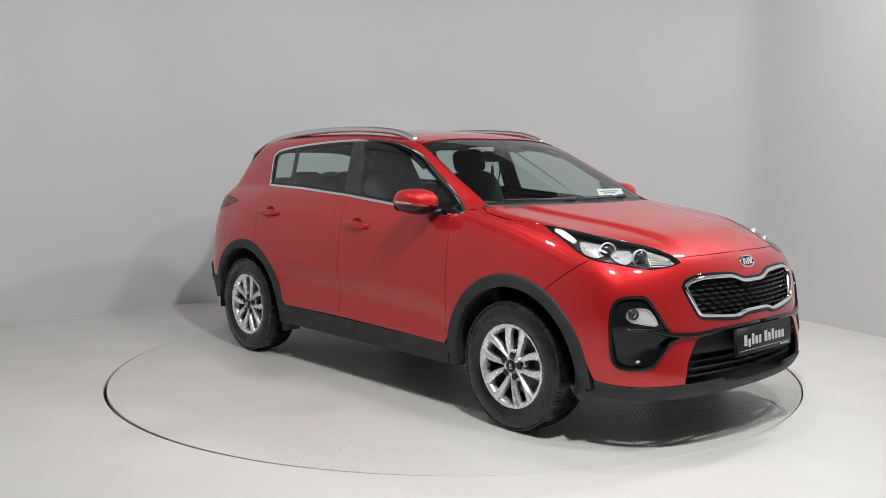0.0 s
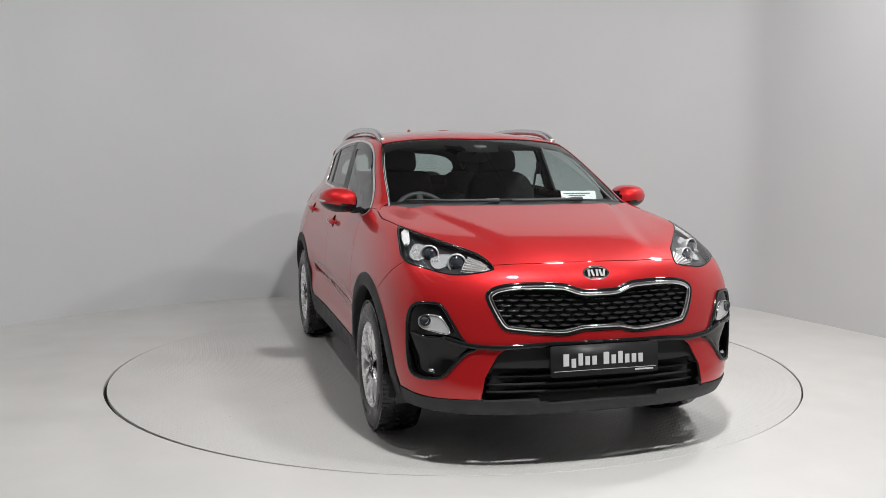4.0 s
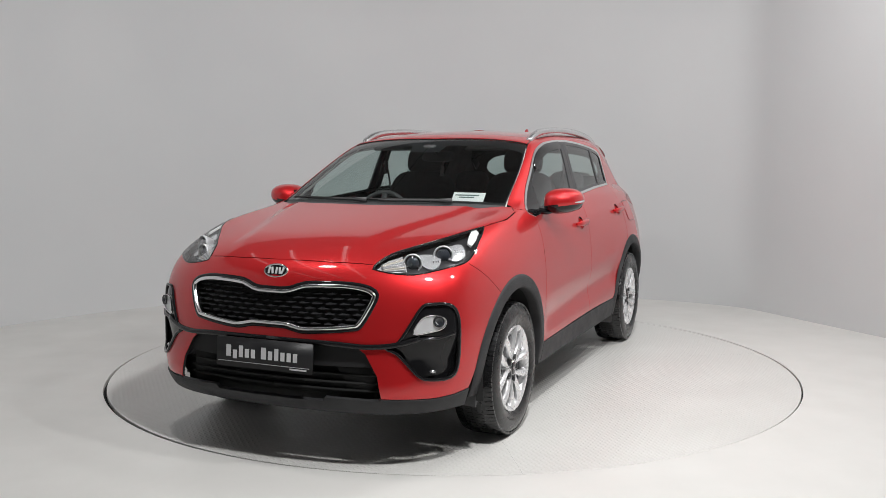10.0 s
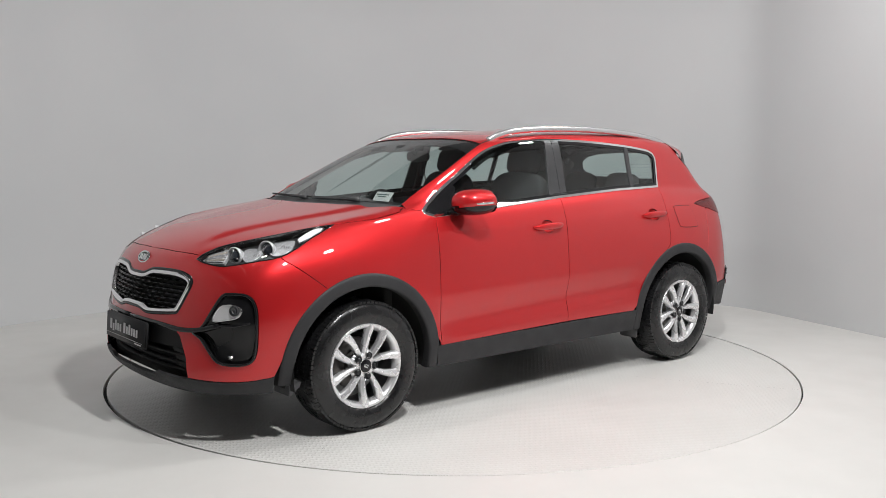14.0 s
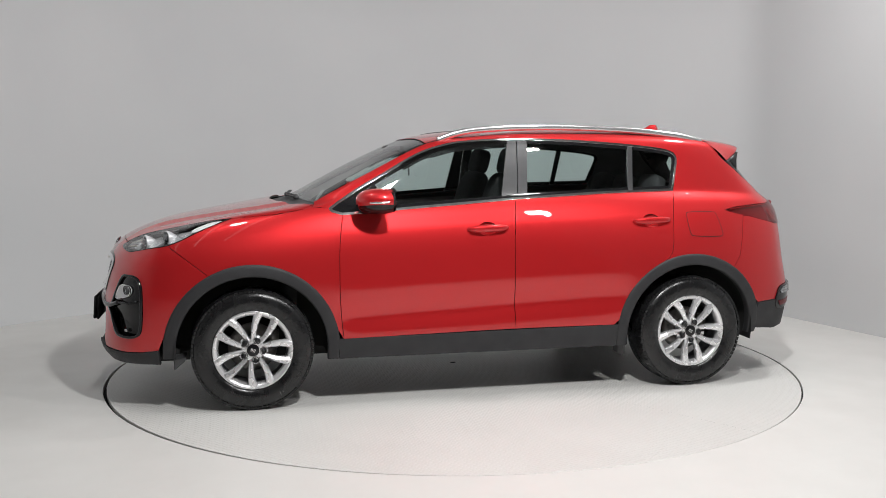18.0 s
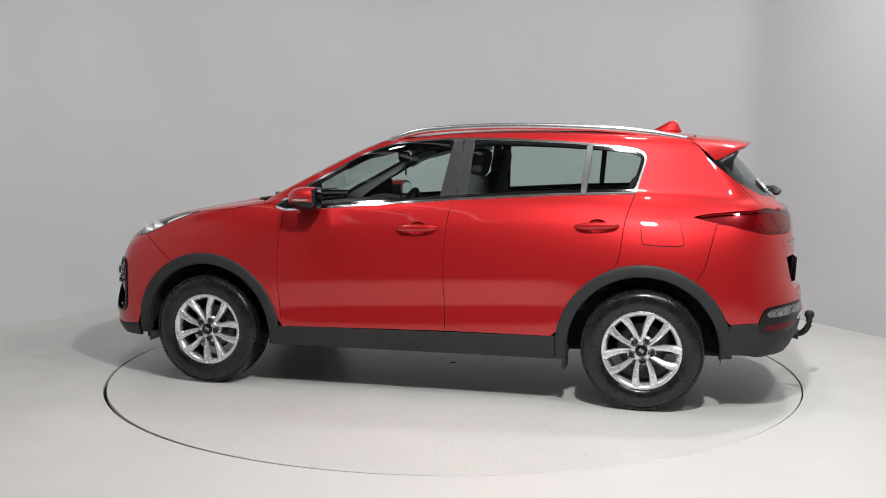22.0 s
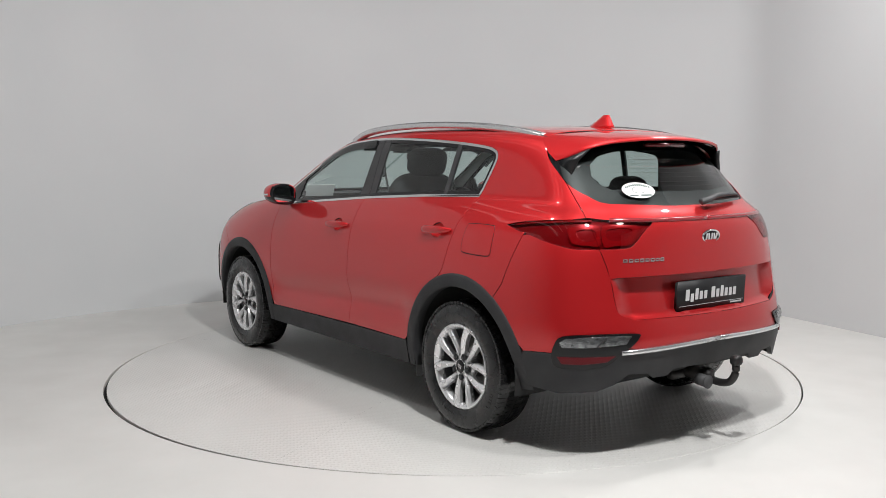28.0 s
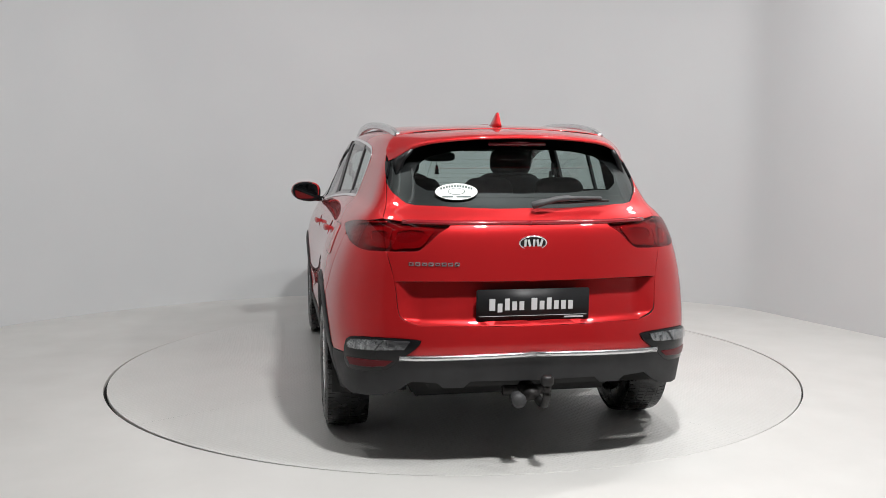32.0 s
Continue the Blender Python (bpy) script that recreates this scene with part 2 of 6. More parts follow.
def emitter(name, color, strength):
    m = bpy.data.materials.new(name)
    m.use_nodes = True
    nt = m.node_tree
    e = nt.nodes.new("ShaderNodeEmission")
    e.inputs[0].default_value, e.inputs[1].default_value = (*color, 1), strength
    nt.links.new(e.outputs[0], nt.nodes["Material Output"].inputs[0])
    return m


M_TUBE = emitter("tube_glow", (1, 1, 1), 0.6)
M_LAMPFACE = emitter("lamp_glow", (1, .99, .97), 60.0)
for lx, ly, lz, tx, ty, wt in LAMPS:
    flood(lx, ly, lz, tx, ty, 0.6, wt, .22, .22)
# fluorescent battens along the ceiling
for k, bx in enumerate(BATTENS):
    root = new("batten_lamp")
    root.matrix_world = pose(bx, -1.6, WALL_H - .06)
    tagged(root, "long white ceiling batten lamp, lit", "lamp", group="ceiling battens")
    V, F = box((0, 0, .025), (.05, 2.6, .02), .006)
    mesh_ob("tray", V, F, M_WALL, root)
    V, F = tube([(0, -2.55, -.015), (0, 2.55, -.015)], .012, 8)
    mesh_ob("tube", V, F, M_TUBE, root)
    d = bpy.data.lights.new("batten_light", "AREA")
    d.shape, d.size, d.size_y, d.energy = "RECTANGLE", .06, 5.1, BATTEN_W
    o = new("batten_light", d)
    o.matrix_world = look((bx, -1.6, WALL_H - .12), (bx, -1.6, 0))
# ------------------------------------------------------------------ the body's surface
# Rails run round one half of the car from the nose to the tail; x forward, y to the car's left, z up.
RAILS = []


def rail(*p):
    RAILS.append(np.array(p, float).reshape(-1, 3))


# under-edge of bumpers and sills
rail(2.175, 0, .265, 2.145, .45, .267, 2.04, .685, .27, 1.845, .83, .275, 1.335, .87, .27, .85, .865, .27, 0, .865, .27,
     -.8, .865, .27, -1.335, .87, .28, -1.77, .835, .31, -2.05, .765, .33, -2.18, .45, .335, -2.20, 0, .335)
# top of the dark lower cladding
rail(2.24, 0, .33, 2.205, .45, .34, 2.085, .71, .36, 1.865, .86, .37, 1.335, .91, .38, .85, .89, .385, 0, .88, .39,
     -.8, .888, .40, -1.335, .915, .42, -1.76, .88, .45, -2.075, .775, .48, -2.225, .45, .50, -2.25, 0, .51)
rail(2.225, 0, .52, 2.175, .45, .53, 2.045, .725, .54, 1.868, .876, .55, 1.335, .920, .56, .85, .90, .57, 0, .882, .58,
     -.8, .895, .58, -1.335, .925, .58, -1.75, .898, .58, -2.07, .785, .60, -2.23, .45, .62, -2.255, 0, .62)
rail(2.215, 0, .70, 2.16, .45, .70, 2.03, .725, .72, 1.862, .874, .73, 1.335, .920, .74, .85, .905, .74, 0, .888, .75,
     -.8, .90, .76, -1.335, .924, .76, -1.75, .89, .77, -2.03, .785, .78, -2.19, .45, .78, -2.215, 0, .78)
rail(2.175, 0, .86, 2.11, .45, .86, 1.97, .715, .87, 1.81, .855, .88, 1.335, .900, .89, .85, .892, .90, 0, .878, .91,
     -.8, .878, .92, -1.335, .891, .93, -1.75, .852, .94, -2.01, .768, .95, -2.17, .45, .96, -2.20, 0, .96)
# shoulder, front edge of the bonnet
rail(2.08, 0, .95, 2.02, .45, .945, 1.87, .68, .955, 1.70, .80, .99, 1.335, .852, 1.01, .85, .862, 1.02, 0, .850, 1.04,
     -.8, .840, 1.06, -1.335, .834, 1.07, -1.75, .795, 1.075, -1.98, .733, 1.08, -2.15, .45, 1.085, -2.18, 0, 1.085)
rail(1.84, 0, 1.035, 1.79, .42, 1.035, 1.66, .62, 1.05, 1.54, .73, 1.075, 1.26, .80, 1.09, .86, .825, 1.10, 0, .812, 1.125,
     -.8, .788, 1.16, -1.335, .772, 1.165, -1.75, .744, 1.15, -1.95, .705, 1.14, -2.12, .43, 1.13, -2.15, 0, 1.13)
# back edge of the bonnet, window line
rail(1.17, 0, 1.145, 1.14, .42, 1.145, 1.08, .65, 1.142, 1.03, .725, 1.142, .97, .765, 1.14, .82, .790, 1.15, 0, .778, 1.17,
     -.8, .748, 1.20, -1.335, .726, 1.21, -1.74, .698, 1.19, -1.93, .678, 1.17, -2.09, .42, 1.16, -2.12, 0, 1.16)
rail(1.03, 0, 1.20, 1.0, .42, 1.198, .965, .658, 1.19, .91, .722, 1.19, .84, .746, 1.19, .68, .768, 1.20, 0, .758, 1.215,
     -.8, .730, 1.24, -1.335, .706, 1.25, -1.71, .677, 1.23, -1.88, .652, 1.215, -2.04, .41, 1.20, -2.07, 0, 1.20)
# half-way up the windows
rail(.74, 0, 1.355, .72, .40, 1.352, .675, .635, 1.337, .62, .690, 1.33, .54, .705, 1.334, .40, .716, 1.345, -.05, .715, 1.36,
     -.8, .693, 1.37, -1.32, .664, 1.37, -1.66, .634, 1.36, -1.795, .594, 1.355, -1.92, .38, 1.35, -1.95, 0, 1.35)
rail(.44, 0, 1.50, .425, .37, 1.495, .395, .585, 1.478, .345, .638, 1.47, .265, .655, 1.472, .16, .664, 1.483, -.18, .664, 1.503,
     -.8, .650, 1.51, -1.31, .622, 1.495, -1.62, .590, 1.475, -1.70, .545, 1.475, -1.80, .36, 1.48, -1.82, 0, 1.485)
# roof edge and crown
rail(.25, 0, 1.565, .24, .335, 1.558, .205, .53, 1.541, .155, .588, 1.536, .085, .606, 1.535, .015, .615, 1.54, -.25, .616, 1.558,
     -.8, .602, 1.563, -1.3, .577, 1.55, -1.57, .548, 1.53, -1.64, .49, 1.53, -1.71, .33, 1.535, -1.73, 0, 1.54)
rail(-.05, 0, 1.595, -.06, .27, 1.588, -.09, .41, 1.578, -.12, .46, 1.575, -.16, .48, 1.575, -.21, .49, 1.577, -.4, .495, 1.59,
     -.8, .488, 1.595, -1.2, .465, 1.585, -1.42, .44, 1.572, -1.47, .39, 1.572, -1.52, .26, 1.575, -1.54, 0, 1.58)
rail(-.4, 0, 1.61, -.4, .1, 1.61, -.42, .16, 1.608, -.45, .18, 1.607, -.5, .2, 1.606, -.55, .2, 1.606, -.65, .2, 1.608,
     -.8, .2, 1.607, -1.0, .2, 1.602, -1.12, .18, 1.598, -1.16, .15, 1.597, -1.2, .1, 1.597, -1.2, 0, 1.597)
rail(-.4, 0, 1.6125, -.4, 0, 1.6125, -.42, 0, 1.6125, -.45, 0, 1.612, -.5, 0, 1.612, -.55, 0, 1.612, -.65, 0, 1.612,
     -.8, 0, 1.611, -1.0, 0, 1.606, -1.12, 0, 1.602, -1.16, 0, 1.60, -1.2, 0, 1.599, -1.2, 0, 1.599)

NV, NU = len(RAILS) - 1, 12


def control_net():
    g = np.stack(RAILS)
    g = np.concatenate([2 * g[:1] - g[1:2], g, 2 * g[-1:] - g[-2:-1]], 0)
    flip = np.array([1, -1, 1])
    g = np.concatenate([g[:, 1:2] * flip, g, g[:, -2:-1] * flip], 1)
    out = g.copy()
    bl = g.copy()
    bl[:, 1:-1] = (g[:, :-2] + 4 * g[:, 1:-1] + g[:, 2:]) / 6
    out += 0.7 * (g - bl)
    bl = out.copy()
    bl[1:-1] = (out[:-2] + 4 * out[1:-1] + out[2:]) / 6
    out += 0.7 * (out - bl)
    out[:, 0], out[:, -1] = out[:, 2] * flip, out[:, -3] * flip
    out[:, 1, 1] = out[:, -2, 1] = 0
    return out


NET = control_net()


def basis(t):
    return np.stack([(1 - t) ** 3, 3 * t ** 3 - 6 * t ** 2 + 4, -3 * t ** 3 + 3 * t ** 2 + 3 * t + 1, t ** 3], -1) / 6


def surf(u, v):
    """Points of the body's surface at rail positions u (nose 0 to tail 12) and v (sill 0 to roof)."""
    u, v = np.clip(np.asarray(u, float), 0, NU), np.clip(np.asarray(v, float), 0, NV)
    i, j = np.minimum(u.astype(int), NU - 1), np.minimum(v.astype(int), NV - 1)
    bu, bv = basis(u - i), basis(v - j)
    p = 0
    for a in range(4):
        for b in range(4):
            p = p + (bv[..., a] * bu[..., b])[..., None] * NET[j + a, i + b]
    return p


def surf_n(u, v, e=2e-2):
    v = np.minimum(v, NV - 0.35)
    du = surf(np.minimum(u + e, NU), v) - surf(np.maximum(u - e, 0), v)
    dv = surf(u, np.minimum(v + e, NV)) - surf(u, np.maximum(v - e, 0))
    n = np.cross(du, dv)
    n = n / np.maximum(np.linalg.norm(n, axis=-1, keepdims=True), 1e-9)
    # the crown of the roof is nearly level
    w = np.clip((v - 12.0) / 0.7, 0, 1)[..., None] * np.ones(3)
    y = surf(u, v)[..., 1:2]
    up = np.concatenate([0 * y, 0.10 * y, 1 + 0 * y], -1)
    n = n * (1 - w) + up * w
    return n / np.maximum(np.linalg.norm(n, axis=-1, keepdims=True), 1e-9)


STEP = 12
_uu, _vv = np.meshgrid(np.arange(NU * STEP + 1) / STEP, np.arange(NV * STEP + 1) / STEP)
_P = surf(_uu, _vv)
_nu = NU * STEP + 1
_tri = []
for _j in range(NV * STEP):
    for _i in range(NU * STEP):
        a = _j * _nu + _i
        _tri += [(a, a + 1, a + _nu + 1), (a, a + _nu + 1, a + _nu)]
from mathutils.bvhtree import BVHTree
SHELL = BVHTree.FromPolygons([tuple(q) for q in _P.reshape(-1, 3)], _tri)
_flat, _fu, _fv = _P.reshape(-1, 3), _uu.ravel(), _vv.ravel()


def uv_ray(o, d):
    hit, n, k, dist = SHELL.ray_cast(Vector(o), Vector(d))
    if hit is None:
        hit, n, k, dist = SHELL.find_nearest(Vector(o) + Vector(d) * 2.5)
    return uv_tri(hit, k)


def uv_tri(hit, k):
    a, b, c = _tri[k]
    A = np.array([_flat[b] - _flat[a], _flat[c] - _flat[a]]).T
    w = np.linalg.lstsq(A, np.array(hit) - _flat[a], rcond=None)[0]
    return (_fu[a] + w[0] * (_fu[b] - _fu[a]) + w[1] * (_fu[c] - _fu[a]), _fv[a] + w[0] * (_fv[b] - _fv[a]) + w[1] * (_fv[c] - _fv[a]))


def uv_near(p):
    hit, n, k, dist = SHELL.find_nearest(Vector(p))
    return uv_tri(hit, k)


def uv_of(q):
    """uv of a point given by projection: s x z from the side, f y z from the front, r y z from behind, t x y from above."""
    k, a, b = q
    if not isinstance(k, str):
        return uv_near(q)
    if k == "s":
        return uv_ray((a, 3, b), (0, -1, 0))
    if k == "f":
        return uv_ray((4, a, b), (-1, 0, 0))
    if k == "r":
        return uv_ray((-4, a, b), (1, 0, 0))
    if k == "t":
        return uv_ray((a, b, 4), (0, 0, -1))
    return (a, b)
# ------------------------------------------------------------------ panels cut from the surface
from mathutils.geometry import delaunay_2d_cdt
US = 2.5


def fine(pts, n=6, closed=False):
    """A smooth curve through points of any dimension."""
    p = np.array(pts, float)
    out = []
    m = len(p)
    for i in range(m if closed else m - 1):
        if closed:
            a, b, c, d = p[(i - 1) % m], p[i], p[(i + 1) % m], p[(i + 2) % m]
        else:
            a, b, c, d = p[max(i - 1, 0)], p[i], p[i + 1], p[min(i + 2, m - 1)]
        for k in range(n):
            t = k / n
            out.append(0.5 * (2 * b + (c - a) * t + (2 * a - 5 * b + 4 * c - d) * t * t + (3 * b - a - 3 * c + d) * t ** 3))
    if not closed:
        out.append(p[-1])
    return [tuple(q) for q in out]


def S(*xz):
    return [("s", xz[i], xz[i + 1]) for i in range(0, len(xz), 2)]


def tagp(k, pts):
    return [(k, a, b) for a, b in pts]


def inset2d(poly, d):
    """A flat outline moved inwards by d (or by d per side)."""
    p = np.array(poly, float)
    area = sum(p[i - 1][0] * p[i][1] - p[i][0] * p[i - 1][1] for i in range(len(p)))
    sg = 1 if area > 0 else -1
    out = []
    for i in range(len(p)):
        a, b, c = p[i - 1], p[i], p[(i + 1) % len(p)]
        e1, e2 = b - a, c - b
        n1 = np.array([-e1[1], e1[0]]) / max(np.hypot(*e1), 1e-9) * sg
        n2 = np.array([-e2[1], e2[0]]) / max(np.hypot(*e2), 1e-9) * sg
        n = n1 + n2
        k = max(np.dot(n, n) / 2, 0.35)
        out.append(tuple(b + n / k * d))
    return out


def clip2d(poly, px, py, nx, ny):
    """The part of an outline on the side of the line through (px, py) to which (nx, ny) points."""
    out = []
    side = lambda q: (q[0] - px) * nx + (q[1] - py) * ny
    for i in range(len(poly)):
        a, b = poly[i - 1], poly[i]
        sa, sb = side(a), side(b)
        if (sa > 0) != (sb > 0):
            t = sa / (sa - sb)
            out.append((a[0] + (b[0] - a[0]) * t, a[1] + (b[1] - a[1]) * t))
        if sb > 0:
            out.append(tuple(b))
    return out


def uv_loop(pts):
    """Dense closed loop in the surface's own coordinates."""
    src = []
    for i in range(len(pts)):
        p, r = pts[i], pts[(i + 1) % len(pts)]
        src.append(p)
        if isinstance(p[0], str) and p[0] in "sfr" and p[0] == r[0]:
            n = int(math.hypot(r[1] - p[1], r[2] - p[2]) / 0.05)
            src += [(p[0], p[1] + (r[1] - p[1]) * k / (n + 1), p[2] + (r[2] - p[2]) * k / (n + 1)) for k in range(1, n + 1)]
        elif not isinstance(p[0], str) and not isinstance(r[0], str):
            n = int(math.dist(p, r) / 0.08)
            src += [tuple(p[c] + (r[c] - p[c]) * k / (n + 1) for c in range(3)) for k in range(1, n + 1)]
    q = [uv_of(p) for p in src]
    out = []
    for i in range(len(q)):
        a, b = np.array(q[i]), np.array(q[(i + 1) % len(q)])
        n = max(1, int(math.ceil(max(abs(b[0] - a[0]) / 0.14, abs(b[1] - a[1]) / 0.22))))
        for k in range(n):
            out.append(a + (b - a) * k / n)
    clean = []
    for c in out:
        if not clean or np.abs(c - clean[-1]).max() > 1e-3:
            clean.append(c)
    if np.abs(clean[0] - clean[-1]).max() <= 1e-3:
        clean.pop()
    return np.array(clean)


def inside_mask(P, loop):
    x, y = P[:, 0], P[:, 1]
    m = np.zeros(len(P), bool)
    for i in range(len(loop)):
        a, b = loop[i - 1], loop[i]
        c = ((a[1] > y) != (b[1] > y)) & (x < (b[0] - a[0]) * (y - a[1]) / (b[1] - a[1] + 1e-12) + a[0])
        m ^= c
    return m


def patch(outline, holes=(), off=0.0, gap=0.0028, lip=0.014, du=0.13, dv=0.2):
    """Vertices, faces and normals of a piece of the surface inside an outline, its rim turned inwards."""
    loops = [uv_loop(outline)] + [uv_loop(h) for h in holes]
    lo, hi = loops[0].min(0), loops[0].max(0)
    gu, gv = np.meshgrid(np.arange(lo[0] + du / 2, hi[0], du), np.arange(lo[1] + dv / 2, hi[1], dv))
    G = np.stack([gu.ravel(), gv.ravel()], -1)
    keep = inside_mask(G, loops[0])
    for h in loops[1:]:
        keep &= ~inside_mask(G, h)
    B = np.concatenate(loops)
    G = G[keep]
    if len(G):
        d = np.min(((G[:, None] - B[None]) * [1 / du, 1 / dv]) ** 2 @ np.ones(2), axis=1)
        G = G[d > 0.2]
    allp = np.concatenate([B, G]) if len(G) else B
    edges, k = [], 0
    for lp in loops:
        n = len(lp)
        edges += [(k + i, k + (i + 1) % n) for i in range(n)]
        k += n
    co = [Vector((a[0] * US, a[1])) for a in allp]
    vo, eo, fo, ov, oe, of = delaunay_2d_cdt(co, edges, [], 0, 1e-6)
    uv = np.array([(v.x / US, v.y) for v in vo])
    P, N = surf(uv[:, 0], uv[:, 1]), surf_n(uv[:, 0], uv[:, 1])
    if callable(off):
        def moved(u, v):
            p, n = surf(u, v), surf_n(u, v)
            return p + n * np.array([off(q) for q in p])[:, None]
        e = 1.5e-2
        u, v = uv[:, 0], uv[:, 1]
        a, b = moved(np.minimum(u + e, NU), v) - moved(np.maximum(u - e, 0), v), moved(u, np.minimum(v + e, NV)) - moved(u, np.maximum(v - e, 0))
        P = moved(u, v)
        nn = np.cross(a, b)
        N = nn / np.maximum(np.linalg.norm(nn, axis=1, keepdims=True), 1e-12)
    else:
        P = P + N * off
    N[np.abs(P[:, 1]) < 2e-3, 1] = 0.0
    P[np.abs(P[:, 1]) < 2e-3, 1] = 0.0
    F = []
    cen = np.array([uv[list(f)].mean(0) for f in fo])
    good = inside_mask(cen, loops[0])
    for h in loops[1:]:
        good &= ~inside_mask(cen, h)
    for f, g in zip(fo, good):
        if not g:
            continue
        a, b, c = f[:3]
        n = np.cross(P[b] - P[a], P[c] - P[a])
        F.append(tuple(f) if np.dot(n, N[a] + N[b] + N[c]) > 0 else tuple(f[::-1]))
    cnt = {}
    for f in F:
        for i in range(len(f)):
            e = (f[i], f[(i + 1) % len(f)])
            cnt[e] = cnt.get(e, 0) + 1
    rim = [e for e in cnt if (e[1], e[0]) not in cnt and not (abs(P[e[0]][1]) < 1e-4 and abs(P[e[1]][1]) < 1e-4)]
    shift = np.zeros_like(P)
    for a, b in rim:
        t = P[b] - P[a]
        t = t / max(np.linalg.norm(t), 1e-9)
        w = np.cross(N[a], t) * gap
        shift[a] += w * 0.5
        shift[b] += w * 0.5
    mid = np.abs(P[:, 1]) < 1e-4
    shift[mid, 1] = 0
    P = P + shift
    if lip > 0 and rim:
        ex, en = [], []
        base = len(P)
        outn = {}
        for a, b in rim:
            t = P[b] - P[a]
            w = -np.cross(N[a], t / max(np.linalg.norm(t), 1e-9))
            for i in (a, b):
                outn[i] = outn.get(i, 0) + w
        top, low = {}, {}
        for i, w in outn.items():
            w = w / max(np.linalg.norm(w), 1e-9)
            r = 0.0022
            ex.append(P[i] + w * r * 0.7 - N[i] * r)
            en.append(w)
            top[i] = base + len(ex) - 1
            ex.append(P[i] + w * r * 0.7 - N[i] * lip)
            en.append(w)
            low[i] = base + len(ex) - 1
        for a, b in rim:
            F.append((b, a, top[a], top[b]))
            F.append((top[b], top[a], low[a], low[b]))
        P = np.concatenate([P, np.array(ex)])
        N = np.concatenate([N, np.array(en)])
    return P, F, N


def flip(P, F, N):
    m = np.array([1, -1, 1])
    return P * m, [tuple(f[::-1]) for f in F], N * m


def half_both(P, F, N):
    P2, F2, N2 = flip(P, F, N)
    k = len(P)
    return np.concatenate([P, P2]), F + [tuple(i + k for i in f) for f in F2], np.concatenate([N, N2])


def panel(name, outline, mat, parent, sym=False, label="", **kw):
    """One panel over both halves (sym), or a left and a right one. Painted panels have a black inner skin."""
    P, F, N = patch(outline, **kw)
    if mat is M_PAINT:
        return skinned(name, P, F, N, parent, sym, label)
    if sym:
        return mesh_ob(name, *half_both(P, F, N)[:2], mat, parent, label, normals=half_both(P, F, N)[2])
    a = mesh_ob(name, P, F, mat, parent, label, normals=N)
    P, F, N = flip(P, F, N)
    b = mesh_ob(name, P, F, mat, parent, label, normals=N)
    return a, b


def skinned(name, P, F, N, parent, sym, label):
    k, nf = len(P), len(F)
    tri = [f for f in F if len(f) == 3]
    P = np.concatenate([P, P - N * 0.0125])
    F = F + [tuple(i + k for i in f[::-1]) for f in tri]
    N = np.concatenate([N, -N])
    out = []
    sets = [half_both(P, F, N)] if sym else [(P, F, N), flip(P, F, N)]
    for V, G, M in sets:
        ob = mesh_ob(name, V, G, M_PAINT, parent, label, normals=M)
        ob.data.materials.append(M_VOID)
        # turned-in edges are black too: shade of the shut lines put into colour
        deep = {i for i, f in enumerate(F) if i >= nf or (len(f) == 4 and i > len(tri) and (i - len(tri)) % 2 == 1)}
        idx = [1 if (i % len(F)) in deep else 0 for i in range(len(G))]
        ob.data.polygons.foreach_set("material_index", idx)
        out.append(ob)
    return out[0] if sym else tuple(out)


def sweep(path, prof, closed=False, up=None):
    """Vertices and faces of a profile (a, b pairs: across, along the normals) carried along a path of points with normals."""
    P = np.array([q[0] for q in path], float)
    U = np.array([q[1] for q in path], float)
    n, m = len(P), len(prof)
    V, F = [], []
    for i in range(n):
        a, b = (P[(i - 1) % n], P[(i + 1) % n]) if closed else (P[max(i - 1, 0)], P[min(i + 1, n - 1)])
        t = (b - a) / max(np.linalg.norm(b - a), 1e-9)
        u = U[i] - t * np.dot(U[i], t)
        u = u / max(np.linalg.norm(u), 1e-9)
        s = np.cross(t, u)
        for x, y in prof:
            V.append(P[i] + s * x + u * y)
    for i in range(n if closed else n - 1):
        j = (i + 1) % n
        for k in range(m):
            l = (k + 1) % m
            F.append((i * m + k, i * m + l, j * m + l, j * m + k))
    if not closed:
        F.append(tuple(range(m))[::-1])
        F.append(tuple((n - 1) * m + k for k in range(m)))
    return np.array(V), F


def on_surf(pts, off=0.0):
    uv = np.array([uv_of(p) for p in pts])
    P, N = surf(uv[:, 0], uv[:, 1]), surf_n(uv[:, 0], uv[:, 1])
    return [(P[i] + N[i] * off, N[i]) for i in range(len(P))]


def bead(name, pts, mat, parent, prof, off=0.0, closed=False, sym_y=False, label=""):
    """A strip that lies on the surface along points; sym_y: mirrored about the middle as one piece, else a left and a right one."""
    V, F = sweep(on_surf(pts, off), prof, closed)
    V2, F2 = V * [1, -1, 1], [f[::-1] for f in F]
    if sym_y:
        k = len(V)
        return mesh_ob(name, np.concatenate([V, V2]), F + [tuple(i + k for i in f) for f in F2], mat, parent, label)
    return mesh_ob(name, V, F, mat, parent, label), mesh_ob(name, V2, F2, mat, parent, label)


# ------------------------------------------------------------------ the car
car = new("car")
tagged(car, "red compact family car with black plastic cladding on a turntable", "car")

WHEELS = {"F": (1.335, 0.340), "R": (-1.335, 0.342)}
ARCH_OUT = 0.487


def arc(cx, cz, r, a0, a1, n):
    return [(cx + r * math.cos(radians(a0 + (a1 - a0) * k / n)), cz + r * math.sin(radians(a0 + (a1 - a0) * k / n))) for k in range(n + 1)]


